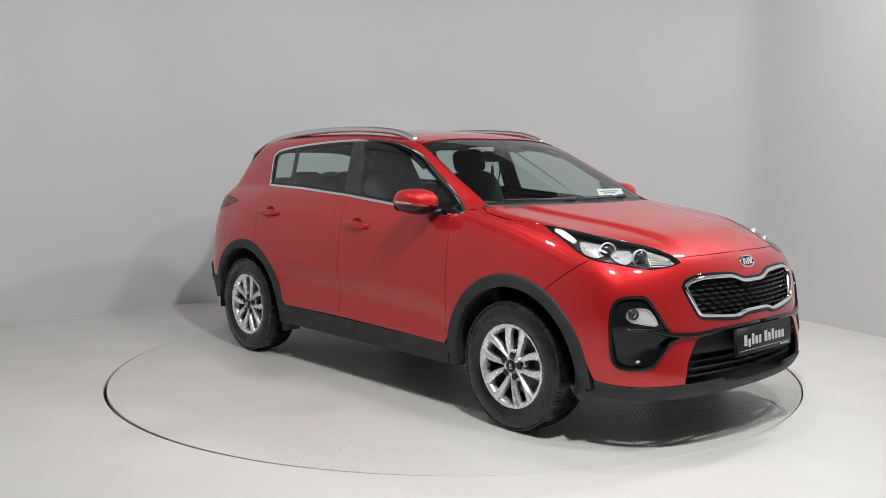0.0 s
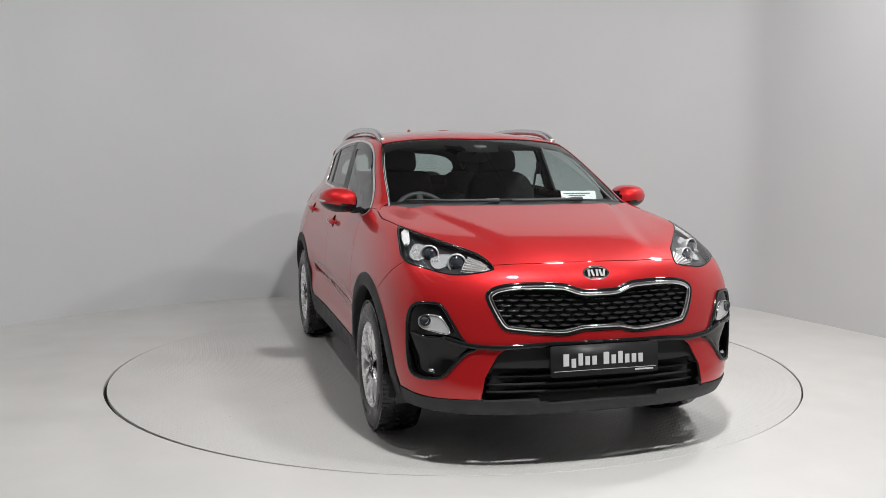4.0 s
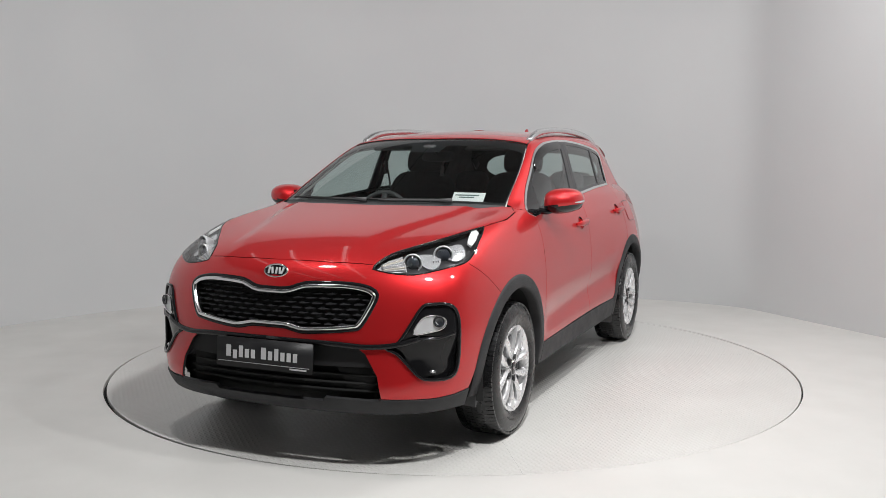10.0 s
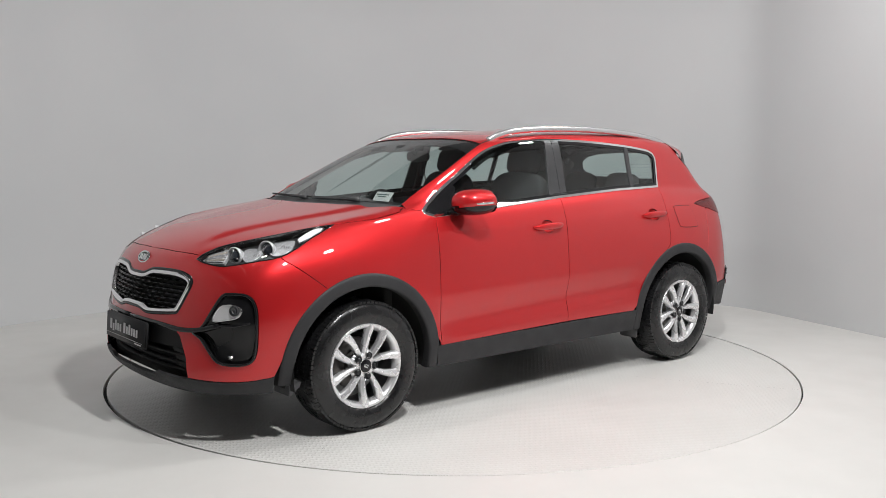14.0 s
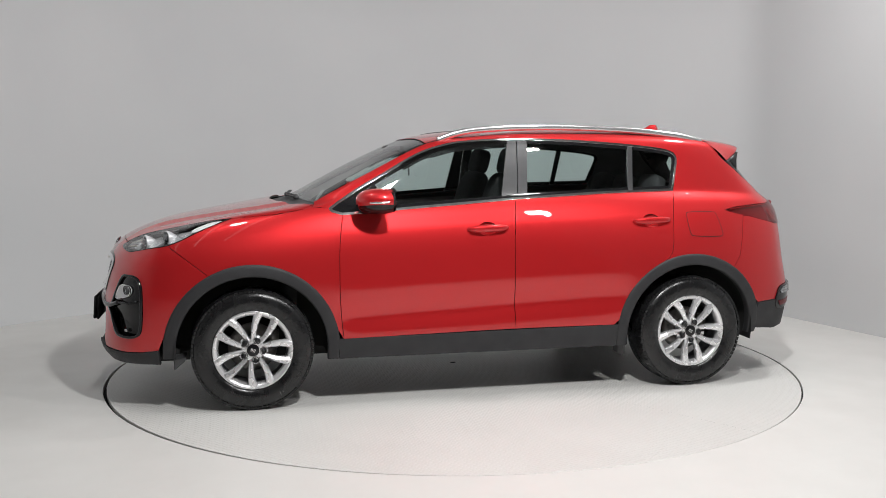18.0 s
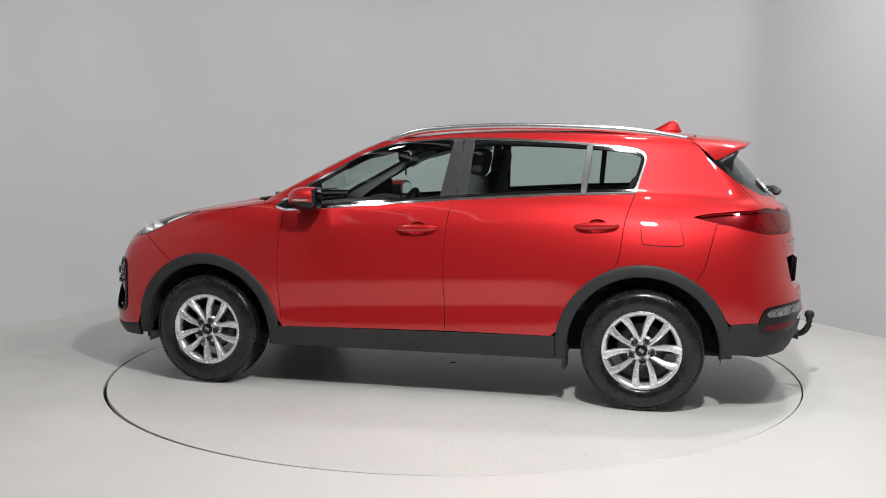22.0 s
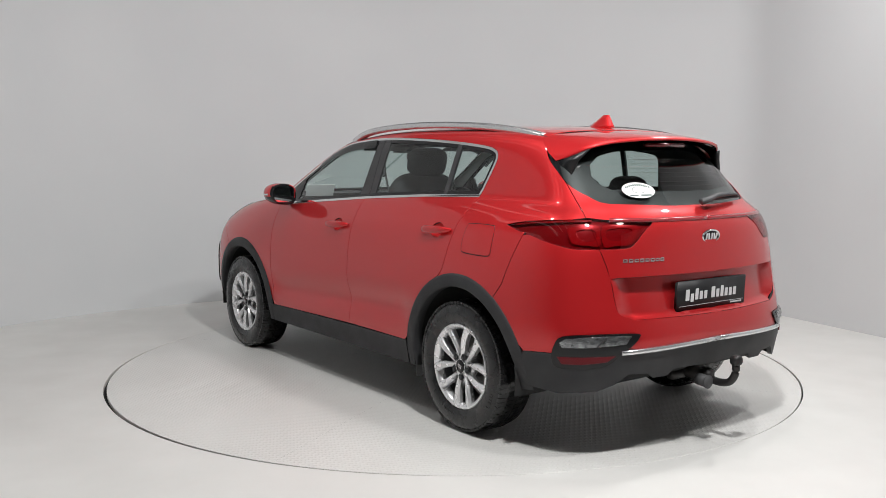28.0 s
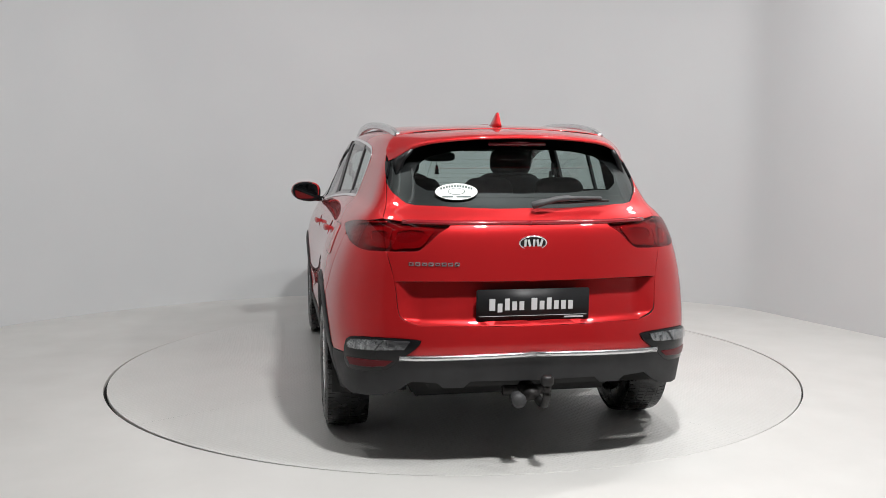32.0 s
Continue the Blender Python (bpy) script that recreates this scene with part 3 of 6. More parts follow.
# --- shared lines (half, y to the left)
HL_LOW = fine([(1.44, .765, 1.078), (1.52, .785, 1.045), (1.606, .80, 1.012), (1.718, .815, .958), (1.805, .80, .925), (1.897, .744, .908),
               (1.968, .675, .893), (2.008, .615, .887), (2.041, .525, .897), (2.051, .46, .911)], 3)
HL_UP = fine([(2.051, .46, .911), (2.02, .464, .933), (1.935, .498, .968), (1.842, .56, .995), (1.74, .625, 1.018), (1.646, .685, 1.038),
              (1.55, .73, 1.058), (1.44, .765, 1.078)], 3)
GRILLE = fine([(0, .824), (.06, .824), (.10, .83), (.146, .846), (.20, .855), (.36, .857), (.45, .846), (.50, .825), (.516, .79), (.484, .709),
               (.452, .658), (.416, .645), (.293, .631), (.182, .624), (.13, .632), (.085, .641), (0, .642)], 3)
GRILLE = [(max(a, 0), b) for a, b in GRILLE]
FOG = fine([(.80, .762), (.74, .768), (.698, .756), (.656, .676), (.612, .60), (.56, .57), (.61, .542), (.658, .489), (.70, .441), (.74, .424),
            (.81, .427), (.834, .485), (.839, .633), (.829, .72)], 3, True)
DLO = [(.894, 1.130), (.734, 1.235), (.56, 1.332), (.358, 1.442), (.192, 1.497), (.041, 1.520), (-.257, 1.536), (-.613, 1.528), (-.997, 1.503),
       (-1.24, 1.476), (-1.315, 1.452), (-1.335, 1.41), (-1.309, 1.31), (-1.277, 1.213)]
DLO_LOW = [(-1.277, 1.213), (-.821, 1.20), (-.234, 1.169), (.046, 1.148), (.526, 1.113), (.82, 1.091), (.88, 1.108)]
DLO_UP = fine(DLO[:11], 4) + fine(DLO[10:], 3)[1:]
DLO_ALL = DLO_UP + DLO_LOW[1:]
AF, AR = WHEELS["F"], WHEELS["R"]
ARCH_F = [(.826, .385)] + arc(AF[0], AF[1], ARCH_OUT - .01, 165, 20, 18) + [(1.845, .355)]
ARCH_R = [(-1.809, .509)] + arc(AR[0], AR[1], ARCH_OUT - .01, 155, 12, 18) + [(-.825, .402)]
SEAM_F = [(1.774, .925), (1.68, .855), (1.56, .762)]
DOOR_FRONT = fine([(.82, 1.091), (.838, .97), (.846, .843), (.845, .616), (.826, .385)], 4)
DOOR_MID = fine([(-.222, 1.168), (-.20, 1.0), (-.192, .835), (-.195, .6), (-.202, .402)], 4)
DOOR_REAR = fine([(-1.277, 1.213), (-1.235, 1.09), (-1.217, .99), (-1.192, .835), (-1.12, .775)], 4)
ROOF_EDGE = fine([(.295, .605, 1.510), (.17, .592, 1.537), (.0, .590, 1.552), (-.25, .592, 1.567), (-.8, .582, 1.57), (-1.3, .558, 1.556), (-1.597, .545, 1.525)], 4)
TG_SEAM = fine([(-1.597, .545, 1.525), (-1.66, .61, 1.45), (-1.70, .63, 1.41), (-1.812, .627, 1.311), (-1.919, .636, 1.199), (-1.988, .658, 1.141)], 3)
TL_UP = fine([(-1.988, .658, 1.141), (-1.931, .732, 1.137), (-1.80, .79, 1.138), (-1.688, .822, 1.134), (-1.60, .845, 1.116)], 3)
TL_LOW = fine([(-1.60, .845, 1.116), (-1.68, .85, 1.093), (-1.765, .845, 1.072), (-1.89, .824, 1.035), (-2.004, .757, 1.003), (-2.076, .653, .997)], 3)
TL_IN = fine([(-2.076, .653, .997), (-2.129, .535, .999), (-2.141, .489, 1.019), (-2.143, .422, 1.08), (-2.135, .37, 1.112), (-2.121, .422, 1.126),
              (-2.06, .575, 1.135), (-1.988, .658, 1.141)], 3)
TG_LOW = fine([(-2.076, .653, .997), (-2.114, .621, .872), (-2.14, .608, .745), (-2.157, .591, .70), (-2.185, .53, .678), (-2.20, .484, .673), (-2.235, .2, .668), (-2.242, 0, .667)], 3)
GLASS_R = fine([(-1.75, 0, 1.515), (-1.763, .2, 1.51), (-1.76, .40, 1.495), (-1.745, .54, 1.448), (-1.74, .60, 1.40), (-1.79, .618, 1.32), (-1.85, .607, 1.272),
                (-1.913, .575, 1.235), (-1.995, .505, 1.20), (-2.072, .227, 1.186), (-2.083, 0, 1.184)], 3)
REFL = fine([(-2.0, .806, .597), (-2.1, .70, .610), (-2.196, .535, .610), (-2.203, .515, .597), (-2.19, .552, .556), (-2.171, .594, .528), (-2.125, .655, .470), (-2.05, .735, .457),
             (-1.968, .797, .456), (-1.95, .82, .50), (-1.967, .82, .56)], 3, True)
R_DARK = fine([(-1.809, .88, .509), (-1.955, .82, .517), (-2.08, .72, .522), (-2.168, .60, .527), (-2.235, .34, .535), (-2.252, 0, .543)], 3)
LIP_TOP = [(1.845, .85, .355), (1.955, .795, .343), (2.09, .695, .336), (2.20, .561, .336)]


def sstep(x):
    x = min(max(x, 0.0), 1.0)
    return x * x * (3 - 2 * x)


def side_form(p):
    """Pressed lines of the body side: a shoulder ledge and a hollow above the sill."""
    x, z = p[0], p[2]
    zc = 1.045 - .036 * x
    led = .0018 * math.tanh((zc - z) / .022) * sstep((1.0 - x) / .35) * sstep((x + 1.75) / .2)
    zl = .545 - .045 * x
    w = sstep((.95 - x) / .25) * sstep((x + 1.0) / .25)
    hol = -.022 * math.exp(-((z - zl) / .070) ** 2) * w + .004 * math.exp(-((z - zl - .15) / .05) ** 2) * w
    return led + hol


def bonnet_form(p):
    """Two soft creases that run from the screen to the headlamps."""
    yl = .36 + .20 * sstep((1.95 - p[0]) / .9)
    return .013 * sstep((yl - abs(p[1])) / .10 + .5) * sstep((2.06 - p[0]) / .25)


def cup_line(cx, cz):
    return [(cx + .054 * math.cos(a), cz - .003 + .038 * math.sin(a)) for a in np.linspace(0, 2 * math.pi, 24, endpoint=False)]


HANDLE_F, HANDLE_R = (-.03, 1.005), (-1.075, 1.037)

# --- bonnet, wings, bumpers
bonnet = panel("bonnet", [(2.086, 0, .938), (2.07, .244, .936), (2.029, .461, .929)] + HL_UP[3:] + [(1.2, .80, 1.10), (1.03, .785, 1.125), (.975, .745, 1.137),
               (1.10, .60, 1.136), (1.165, .40, 1.142), (1.20, 0, 1.142)], M_PAINT, car, sym=True, off=bonnet_form, gap=.0042, du=.07, dv=.10, label="smooth red bonnet with soft pressed creases")
wing = panel("front_wing", HL_LOW[:12][::-1] + [(1.44, .765, 1.078), (1.2, .80, 1.10), (1.03, .785, 1.125), (.975, .745, 1.137), (.935, .79, 1.133)] + tagp("s", [(.894, 1.130), (.88, 1.108)])
             + tagp("s", DOOR_FRONT) + tagp("s", [q for q in ARCH_F[1:-1] if q[0] < 1.555]) + tagp("s", SEAM_F[::-1]), M_PAINT, car, off=side_form, dv=.1)
bumper = panel("front_bumper", [(2.086, 0, .938), (2.07, .244, .936), (2.029, .461, .929)] + HL_LOW[11:][::-1] + tagp("s", SEAM_F) + tagp("s", [q for q in ARCH_F[1:-1] if q[0] > 1.565])
               + LIP_TOP + tagp("f", [(.555, .338), (.534, .443), (.478, .540), (.427, .578), (0, .583)]) + tagp("f", GRILLE[::-1]),
               M_PAINT, car, sym=True, holes=[tagp("f", FOG)], label="red front bumper")
panel("front_lip", LIP_TOP + tagp("f", [(.555, .338), (.30, .345), (.285, .325), (0, .325)]) + [("u", 0, 0.0), ("u", 1, 0.0), ("u", 2, 0.0), ("u", 2.95, 0.0)], M_CLAD, car,
      sym=True, off=0.006, lip=0.02, label="dark grey plastic bumper lip")

# --- doors, sides, roof
fdoor = panel("front_door", tagp("s", DOOR_FRONT) + tagp("s", DOOR_MID[::-1]) + tagp("s", [(.046, 1.148), (.526, 1.113)]), M_PAINT, car, holes=[tagp("s", cup_line(*HANDLE_F))], off=side_form, dv=.1)
rdoor = panel("rear_door", tagp("s", DOOR_MID) + tagp("s", ARCH_R[::-1][:14][0:1]) + tagp("s", [q for q in ARCH_R[::-1][1:] if q[0] > -1.13]) + tagp("s", DOOR_REAR[::-1])
              + tagp("s", [(-.821, 1.20)]), M_PAINT, car, holes=[tagp("s", cup_line(*HANDLE_R))], off=side_form, dv=.1)
side = panel("side_frame", TG_SEAM[::-1] + ROOF_EDGE[::-1] + [("u", 2.55, 9.6), ("u", 2.55, 9.0), ("u", 2.55, 8.5), ("u", 2.6, 8.0), ("u", 2.8, 7.5), (.975, .745, 1.137), (.935, .79, 1.133)]
             + tagp("s", DLO_UP) + tagp("s", DOOR_REAR) + tagp("s", [q for q in ARCH_R[::-1] if -1.13 > q[0] > -1.605]) + tagp("s", [(-1.61, .735), (-1.662, .812), (-1.722, 1.05)])
             + [q for q in TL_LOW if q[0] > -1.745][::-1] + TL_UP[::-1], M_PAINT, car, off=side_form, dv=.1, label="red body side")
roof = panel("roof", [(.335, 0, 1.541), (.31, .3, 1.534)] + ROOF_EDGE + [(-1.60, .45, 1.54), (-1.62, .2, 1.556), (-1.62, 0, 1.560), ("u", 12, NV), ("u", 9, NV), ("u", 6, NV), ("u", 3, NV), ("u", 0, NV)], M_PAINT, car, sym=True, gap=0.004, label="red roof")

# --- tail
rear_bumper = panel("rear_bumper", tagp("s", [(-1.722, 1.05), (-1.662, .812), (-1.61, .735)]) + tagp("s", [q for q in ARCH_R[::-1] if q[0] < -1.615]) + R_DARK
                    + TG_LOW[::-1] + [q for q in TL_LOW if q[0] < -1.745][::-1], M_PAINT, car, sym=True, holes=[REFL], label="red rear bumper")
CREASE = [(-2.114, .621, .862), (-2.20, .2, .864), (-2.213, 0, .864)]
tg_k = min(range(len(TG_LOW)), key=lambda i: abs(TG_LOW[i][2] - .862))
tailgate = panel("tailgate", [q for q in GLASS_R[::-1] if q[2] < 1.321] + [q for q in TG_SEAM if q[2] < 1.315] + TL_IN[::-1][1:] + TG_LOW[:tg_k] + CREASE, M_PAINT, car, sym=True, lip=0.03, label="red tailgate")
panel("tailgate_recess", CREASE[::-1] + TG_LOW[tg_k + 1:], M_PAINT, car, sym=True, off=lambda p: -.050 * sstep((p[2] - .664) / .045) * sstep((.615 - abs(p[1])) / .07), label="recessed red plate panel")
panel("rear_cladding", R_DARK + [("r", 0, .415), ("r", .29, .418), ("r", .32, .388), ("r", .41, .386), ("r", .44, .412), ("r", .55, .418), ("r", .61, .37), ("u", 10.3, 0.05), ("u", 9.6, 0.0), ("u", 9.1, 0.2)] + tagp("s", [(-1.775, .40)]), M_CLAD, car, sym=True, off=0.006, lip=0.025,
      label="dark grey plastic rear bumper")
panel("sill", tagp("s", [(.86, .388), (-.85, .404)]) + [("u", 7.1, 0.0), ("u", 6, 0.0), ("u", 5, 0.0), ("u", 4.95, 0.0)], M_CLAD, car, off=0.008, lip=0.05, label="dark grey plastic sill")


def arch_trim(cx, cz, a0, a1, tail_a, tail_b):
    """Dark cladding round a wheel opening: a rolled lip that follows the side of the body."""
    rows = []
    prof = [(0.488, 0.000), (0.485, 0.005), (0.472, 0.008), (0.432, 0.009), (0.422, 0.006), (0.418, -0.003), (0.420, -0.05)]
    path = [(None, tail_a)] + [(a0 + (a1 - a0) * k / 40, None) for k in range(41)] + [(None, tail_b)]
    for ang, tail in path:
        row = []
        for r, o in prof:
            if ang is not None:
                x, z = cx + r * math.cos(radians(ang)), cz + r * math.sin(radians(ang))
            else:
                a = a0 if tail is tail_a else a1
                x = cx + r * math.cos(radians(a)) * tail[1]
                z = tail[0]
            u, v = uv_of(("s", x, max(z, .26)))
            p, n = surf(u, v), surf_n(np.array(u), np.array(v))
            row.append((x, p[1] + o, z))
        rows.append(row)
    m = len(prof)
    V = [q for r in rows for q in r]
    F = [(i * m + k, (i + 1) * m + k, (i + 1) * m + k + 1, i * m + k + 1) for i in range(len(rows) - 1) for k in range(m - 1)]
    V = np.array(V)
    mesh_ob("wheel_arch_trim", V, [f[::-1] for f in F], M_CLAD, car, "dark grey plastic wheel arch trim")
    mesh_ob("wheel_arch_trim", V * [1, -1, 1], F, M_CLAD, car, "dark grey plastic wheel arch trim")


arch_trim(AF[0], AF[1], -1, 183, (.306, 1.0), (.27, 1.0))
arch_trim(AR[0], AR[1], -5, 176, (.27, 1.0), (.31, 1.0))


def liner(cx, cz):
    """Black wheel-well liner."""
    V, F = [], []
    n = 28
    for k in range(n + 1):
        a = radians(-9 + 198 * k / n)
        for r, y in ((.425, .885), (.435, .80), (.435, .52), (.0, .52)):
            V.append((cx + r * math.cos(a), y, cz + r * math.sin(a)))
    for k in range(n):
        for j in range(3):
            F.append((4 * k + j, 4 * k + j + 1, 4 * k + 5 + j, 4 * k + 4 + j))
    V = np.array(V)
    mesh_ob("wheel_well", V, F, M_VOID, car)
    mesh_ob("wheel_well", V * [1, -1, 1], [f[::-1] for f in F], M_VOID, car)


liner(*AF)
liner(*AR)

# --- window line
inner = inset2d(DLO_ALL, 0.012)
P = patch(tagp("s", DLO_ALL), holes=[tagp("s", inner)], off=0.002, gap=0.0, lip=0.010)
mesh_ob("window_trim", *P[:2], M_CHROME, car, "bright chrome trim round the side windows", normals=P[2])
P = flip(*P)
mesh_ob("window_trim", *P[:2], M_CHROME, car, "bright chrome trim round the side windows", normals=P[2])
panes = {
    "front_window": clip2d(clip2d(inner, .60, 1.3, -1, .0), -.205, 1.5, 1, .19),
    "rear_window": clip2d(clip2d(inner, -.326, 1.5, -1, -.076), -1.0, 1.5, 1, .1),
    "quarter_window": clip2d(inner, -1.028, 1.5, -1, -.11),
}
for band in (inset2d(DLO_ALL, 0.0115),):
    P = patch(tagp("s", band), holes=[tagp("s", inset2d(DLO_ALL, 0.030))], off=-.001, gap=0.0, lip=0.008)
    mesh_ob("window_frame", *P[:2], M_GLOSS, car, "gloss black inner window frame", normals=P[2])
    P = flip(*P)
    mesh_ob("window_frame", *P[:2], M_GLOSS, car, "gloss black inner window frame", normals=P[2])
for nm, pl in panes.items():
    for ob in panel(nm, tagp("s", pl), M_GLASS, car, off=-0.006, gap=0.0, lip=0.004):
        ob.visible_shadow = False
panel("mirror_sail", tagp("s", clip2d(inner, .61, 1.3, 1, 0)), M_GLOSS, car, off=-0.002, gap=0.0, label="gloss black mirror triangle")
panel("door_pillar", tagp("s", clip2d(clip2d(inner, -.20, 1.5, -1, -.19), -.262, 1.5, 1, .060)), M_PILLAR, car, off=-0.001, gap=0.002, label="satin black front door pillar")
panel("door_pillar", tagp("s", clip2d(clip2d(inner, -.265, 1.5, -1, -.060), -.33, 1.5, 1, .076)), M_PILLAR, car, off=-0.001, gap=0.002, label="satin black rear door pillar")
panel("window_divider", tagp("s", clip2d(clip2d(inner, -.997, 1.5, -1, -.1), -1.031, 1.5, 1, .11)), M_PILLAR, car, off=0.0, gap=0.0)

# --- upper tailgate, under the spoiler, and the black edge beside the screen
panel("tailgate_top", TG_SEAM[:7] + [(-1.74, .60, 1.40), (-1.745, .54, 1.448), (-1.76, .40, 1.495), (-1.763, .2, 1.51), (-1.75, 0, 1.515), (-1.622, 0, 1.560), (-1.622, .2, 1.556), (-1.603, .45, 1.54)],
      M_GLOSS, car, sym=True, off=-0.012, label="black tailgate top")
panel("screen_edge", [q for q in TG_SEAM if 1.314 < q[2] < 1.42] + [(-1.79, .618, 1.32), (-1.74, .60, 1.40)], M_GLOSS, car, off=0.001, gap=0.001)

# --- windscreen and rear screen
WS = [(.33, 0, 1.543), (.318, .3, 1.536), (.297, .595, 1.512)] + [("u", 2.5, 9.6), ("u", 2.5, 9.0), ("u", 2.5, 8.5), ("u", 2.55, 8.0), ("u", 2.6, 7.55), ("u", 1.2, 7.6), ("u", 0, 7.6)]
ws = panel("windscreen", WS, M_GLASS, car, sym=True, off=-0.006, gap=0.003, lip=0.006)
ws.visible_shadow = False
rg = panel("rear_screen", GLASS_R, M_GLASS_R, car, sym=True, off=-0.008, gap=0.002, lip=0.006)
rg.visible_shadow = False
# ------------------------------------------------------------------ wheels
def build_wheels():
    # axis along y, outer face towards +y, the tyre's outer wall at 0
    w = 0.215
    tp = [(-.165, .212), (-.205, .225), (-.212, .27), (-.205, .315), (-.190, .334), (-.172, .3395), (-.165, .3425), (-.038, .3425), (-.030, .3395), (-.011, .334), (.006, .316),
          (.012, .300), (.0165, .275), (.014, .252), (.0075, .236), (.0015, .226), (-.010, .219), (-.05, .212)]
    tyre = lathe(tp, 72, "y")
    # tread: shoulder sipes and two ribs as raised blocks
    blocks = []
    nb = 84
    for k in range(nb):
        a = 2 * math.pi * k / nb
        for y0, y1, sh in ((-.042, .002, 0.0), (-.098, -.055, .35), (-.148, -.112, .0), (-.203, -.162, .35)):
            a0, a1 = a + sh * 0.05, a + sh * 0.05 + 2 * math.pi / nb * 0.84
            q = []
            for yy, top in ((y0, .3436 if y0 > -.2 else .336), (y1, .3436 if y1 < -.02 else .3365)):
                for aa in (a0, a1):
                    for r in (.325, top):
                        q.append((r * math.sin(aa), yy, r * math.cos(aa)))
            blocks.append((q, [(0, 1, 3, 2), (4, 6, 7, 5), (0, 4, 5, 1), (2, 3, 7, 6), (1, 5, 7, 3)]))
    tread = join(*blocks)
    # raised bars on the side wall where the maker's writing stands
    marks = []
    for a0, n, r0, r1 in ((0.9, 7, .284, .302), (4.1, 6, .284, .302), (2.6, 9, .255, .263)):
        bars = []
        for k in range(n):
            a = a0 + k * 0.055
            q = []
            for aa in (a, a + .036):
                for r in (r0, r1):
                    q.append((r * math.sin(aa), .0165 - (.0045 if r > .30 else .0018 if r > .27 else .002), r * math.cos(aa)))
            q2 = [(x, y + .0022, z) for x, y, z in q]
            bars.append((q + q2, [(4, 6, 7, 5), (0, 4, 5, 1), (2, 3, 7, 6), (1, 5, 7, 3), (0, 2, 6, 4)]))
        marks.append(join(*bars))
    barrel = lathe([(-.19, .205), (-.17, .196), (-.10, .190), (-.035, .196), (-.012, .204)], 64, "y")
    lip = lathe([(-.040, .190), (-.020, .194), (-.007, .200), (.001, .2100), (.004, .2195), (.0, .2225), (-.008, .222), (-.012, .218)], 72, "y")
    disc = lathe([(-.115, .065), (-.112, .068), (-.112, .135), (-.120, .138), (-.130, .135)], 48, "y")
    hubp = lathe([(-.12, .068), (-.075, .066), (-.065, .05), (-.065, 0.0)], 32, "y")
    hub = lathe([(-.07, .070), (-.030, .068), (-.014, .060), (-.010, .050), (-.014, .034), (-.016, .0)], 40, "y")
    cap = lathe([(-.02, .036), (-.007, .0355), (-.004, .033), (-.003, .0)], 32, "y")
    ring = lathe([(-.012, .038), (-.006, .038), (-.0045, .0368), (-.005, .035)], 32, "y")
    nut = lathe([(-.035, .0125), (-.008, .0120), (-.003, .009), (-.0025, .0)], 12, "y")
    cupn = lathe([(-.0105, .019), (-.0075, .0185), (-.0095, .0155), (-.03, .0140), (-.03, 0)], 20, "y")

    def spoke(sg):
        rings = []
        for t in np.linspace(0, 1, 9):
            r = .046 + (.212 - .046) * t
            cx = sg * (.0200 + .0285 * math.sin(min(1.0, t / .8) * math.pi / 2))
            wd = .0118 + .0060 * t + .0085 * t ** 4 + .0020 * math.sin(math.pi * t)
            y = -.013 + .016 * math.sin(t * math.pi * 0.62)
            sk = sg * .004
            rings.append([(cx - wd, y - .034, r), (cx - wd, y - .010, r), (cx - wd * .80, y - .004, r), (cx + sk - wd * .1, y + .003, r), (cx + sk + wd * .25, y + .003, r),
                          (cx + wd * .85, y - .006, r), (cx + wd, y - .012, r), (cx + wd, y - .034, r)])
        return loft(rings)
    spokes = {1: spoke(1), -1: spoke(-1)}
    web = loft([[(-.022, -.045, .05), (-.022, -.022, .05), (.022, -.022, .05), (.022, -.045, .05)], [(-.014, -.045, .085), (-.010, -.026, .085), (.010, -.026, .085), (.014, -.045, .085)]])
    caliper = box((-.118, -.105, .045), (.028, .03, .055), .008)
    capbars = join(*[box((x, -.002, 0.0), (.0018, .0012, h), 0) for x, h in ((-.011, .009), (-.004, .009), (.004, .009), (.011, .009))])

    def mesh(name, vf, mat, smooth=True):
        me = bpy.data.meshes.new(name)
        me.from_pydata([tuple(v) for v in vf[0]], [], vf[1])
        bm = bmesh.new()
        bm.from_mesh(me)
        bmesh.ops.recalc_face_normals(bm, faces=bm.faces)
        bm.to_mesh(me)
        bm.free()
        me.polygons.foreach_set("use_smooth", [smooth] * len(me.polygons))
        me.materials.append(mat)
        return me
    ms = {"barrel": mesh("wheel", barrel, M_BARREL), "tyre": mesh("tyre", tyre, M_TYRE), "tread": mesh("tread", tread, M_TYRE, False), "mark0": mesh("wall_marking", marks[0], M_TYRE, False), "mark1": mesh("wall_marking", marks[1], M_TYRE, False), "mark2": mesh("wall_marking", marks[2], M_TYRE, False),
          "lip": mesh("rim", lip, M_ALLOY), "disc": mesh("brake_disc", join(disc, hubp), M_DISC), "hub": mesh("hub", hub, M_ALLOY), "cap": mesh("centre_cap", cap, M_GLOSS),
          "ring": mesh("cap_ring", ring, M_CHROME), "nut": mesh("wheel_nut", nut, M_NUT), "cup": mesh("nut_seat", cupn, M_NUT), "s1": mesh("spoke", spokes[1], M_ALLOY, False),
          "s-1": mesh("spoke", spokes[-1], M_ALLOY, False), "web": mesh("web", web, M_ALLOY), "cal": mesh("brake_caliper", caliper, M_DISC), "capb": mesh("cap_mark", capbars, M_SATIN, False)}
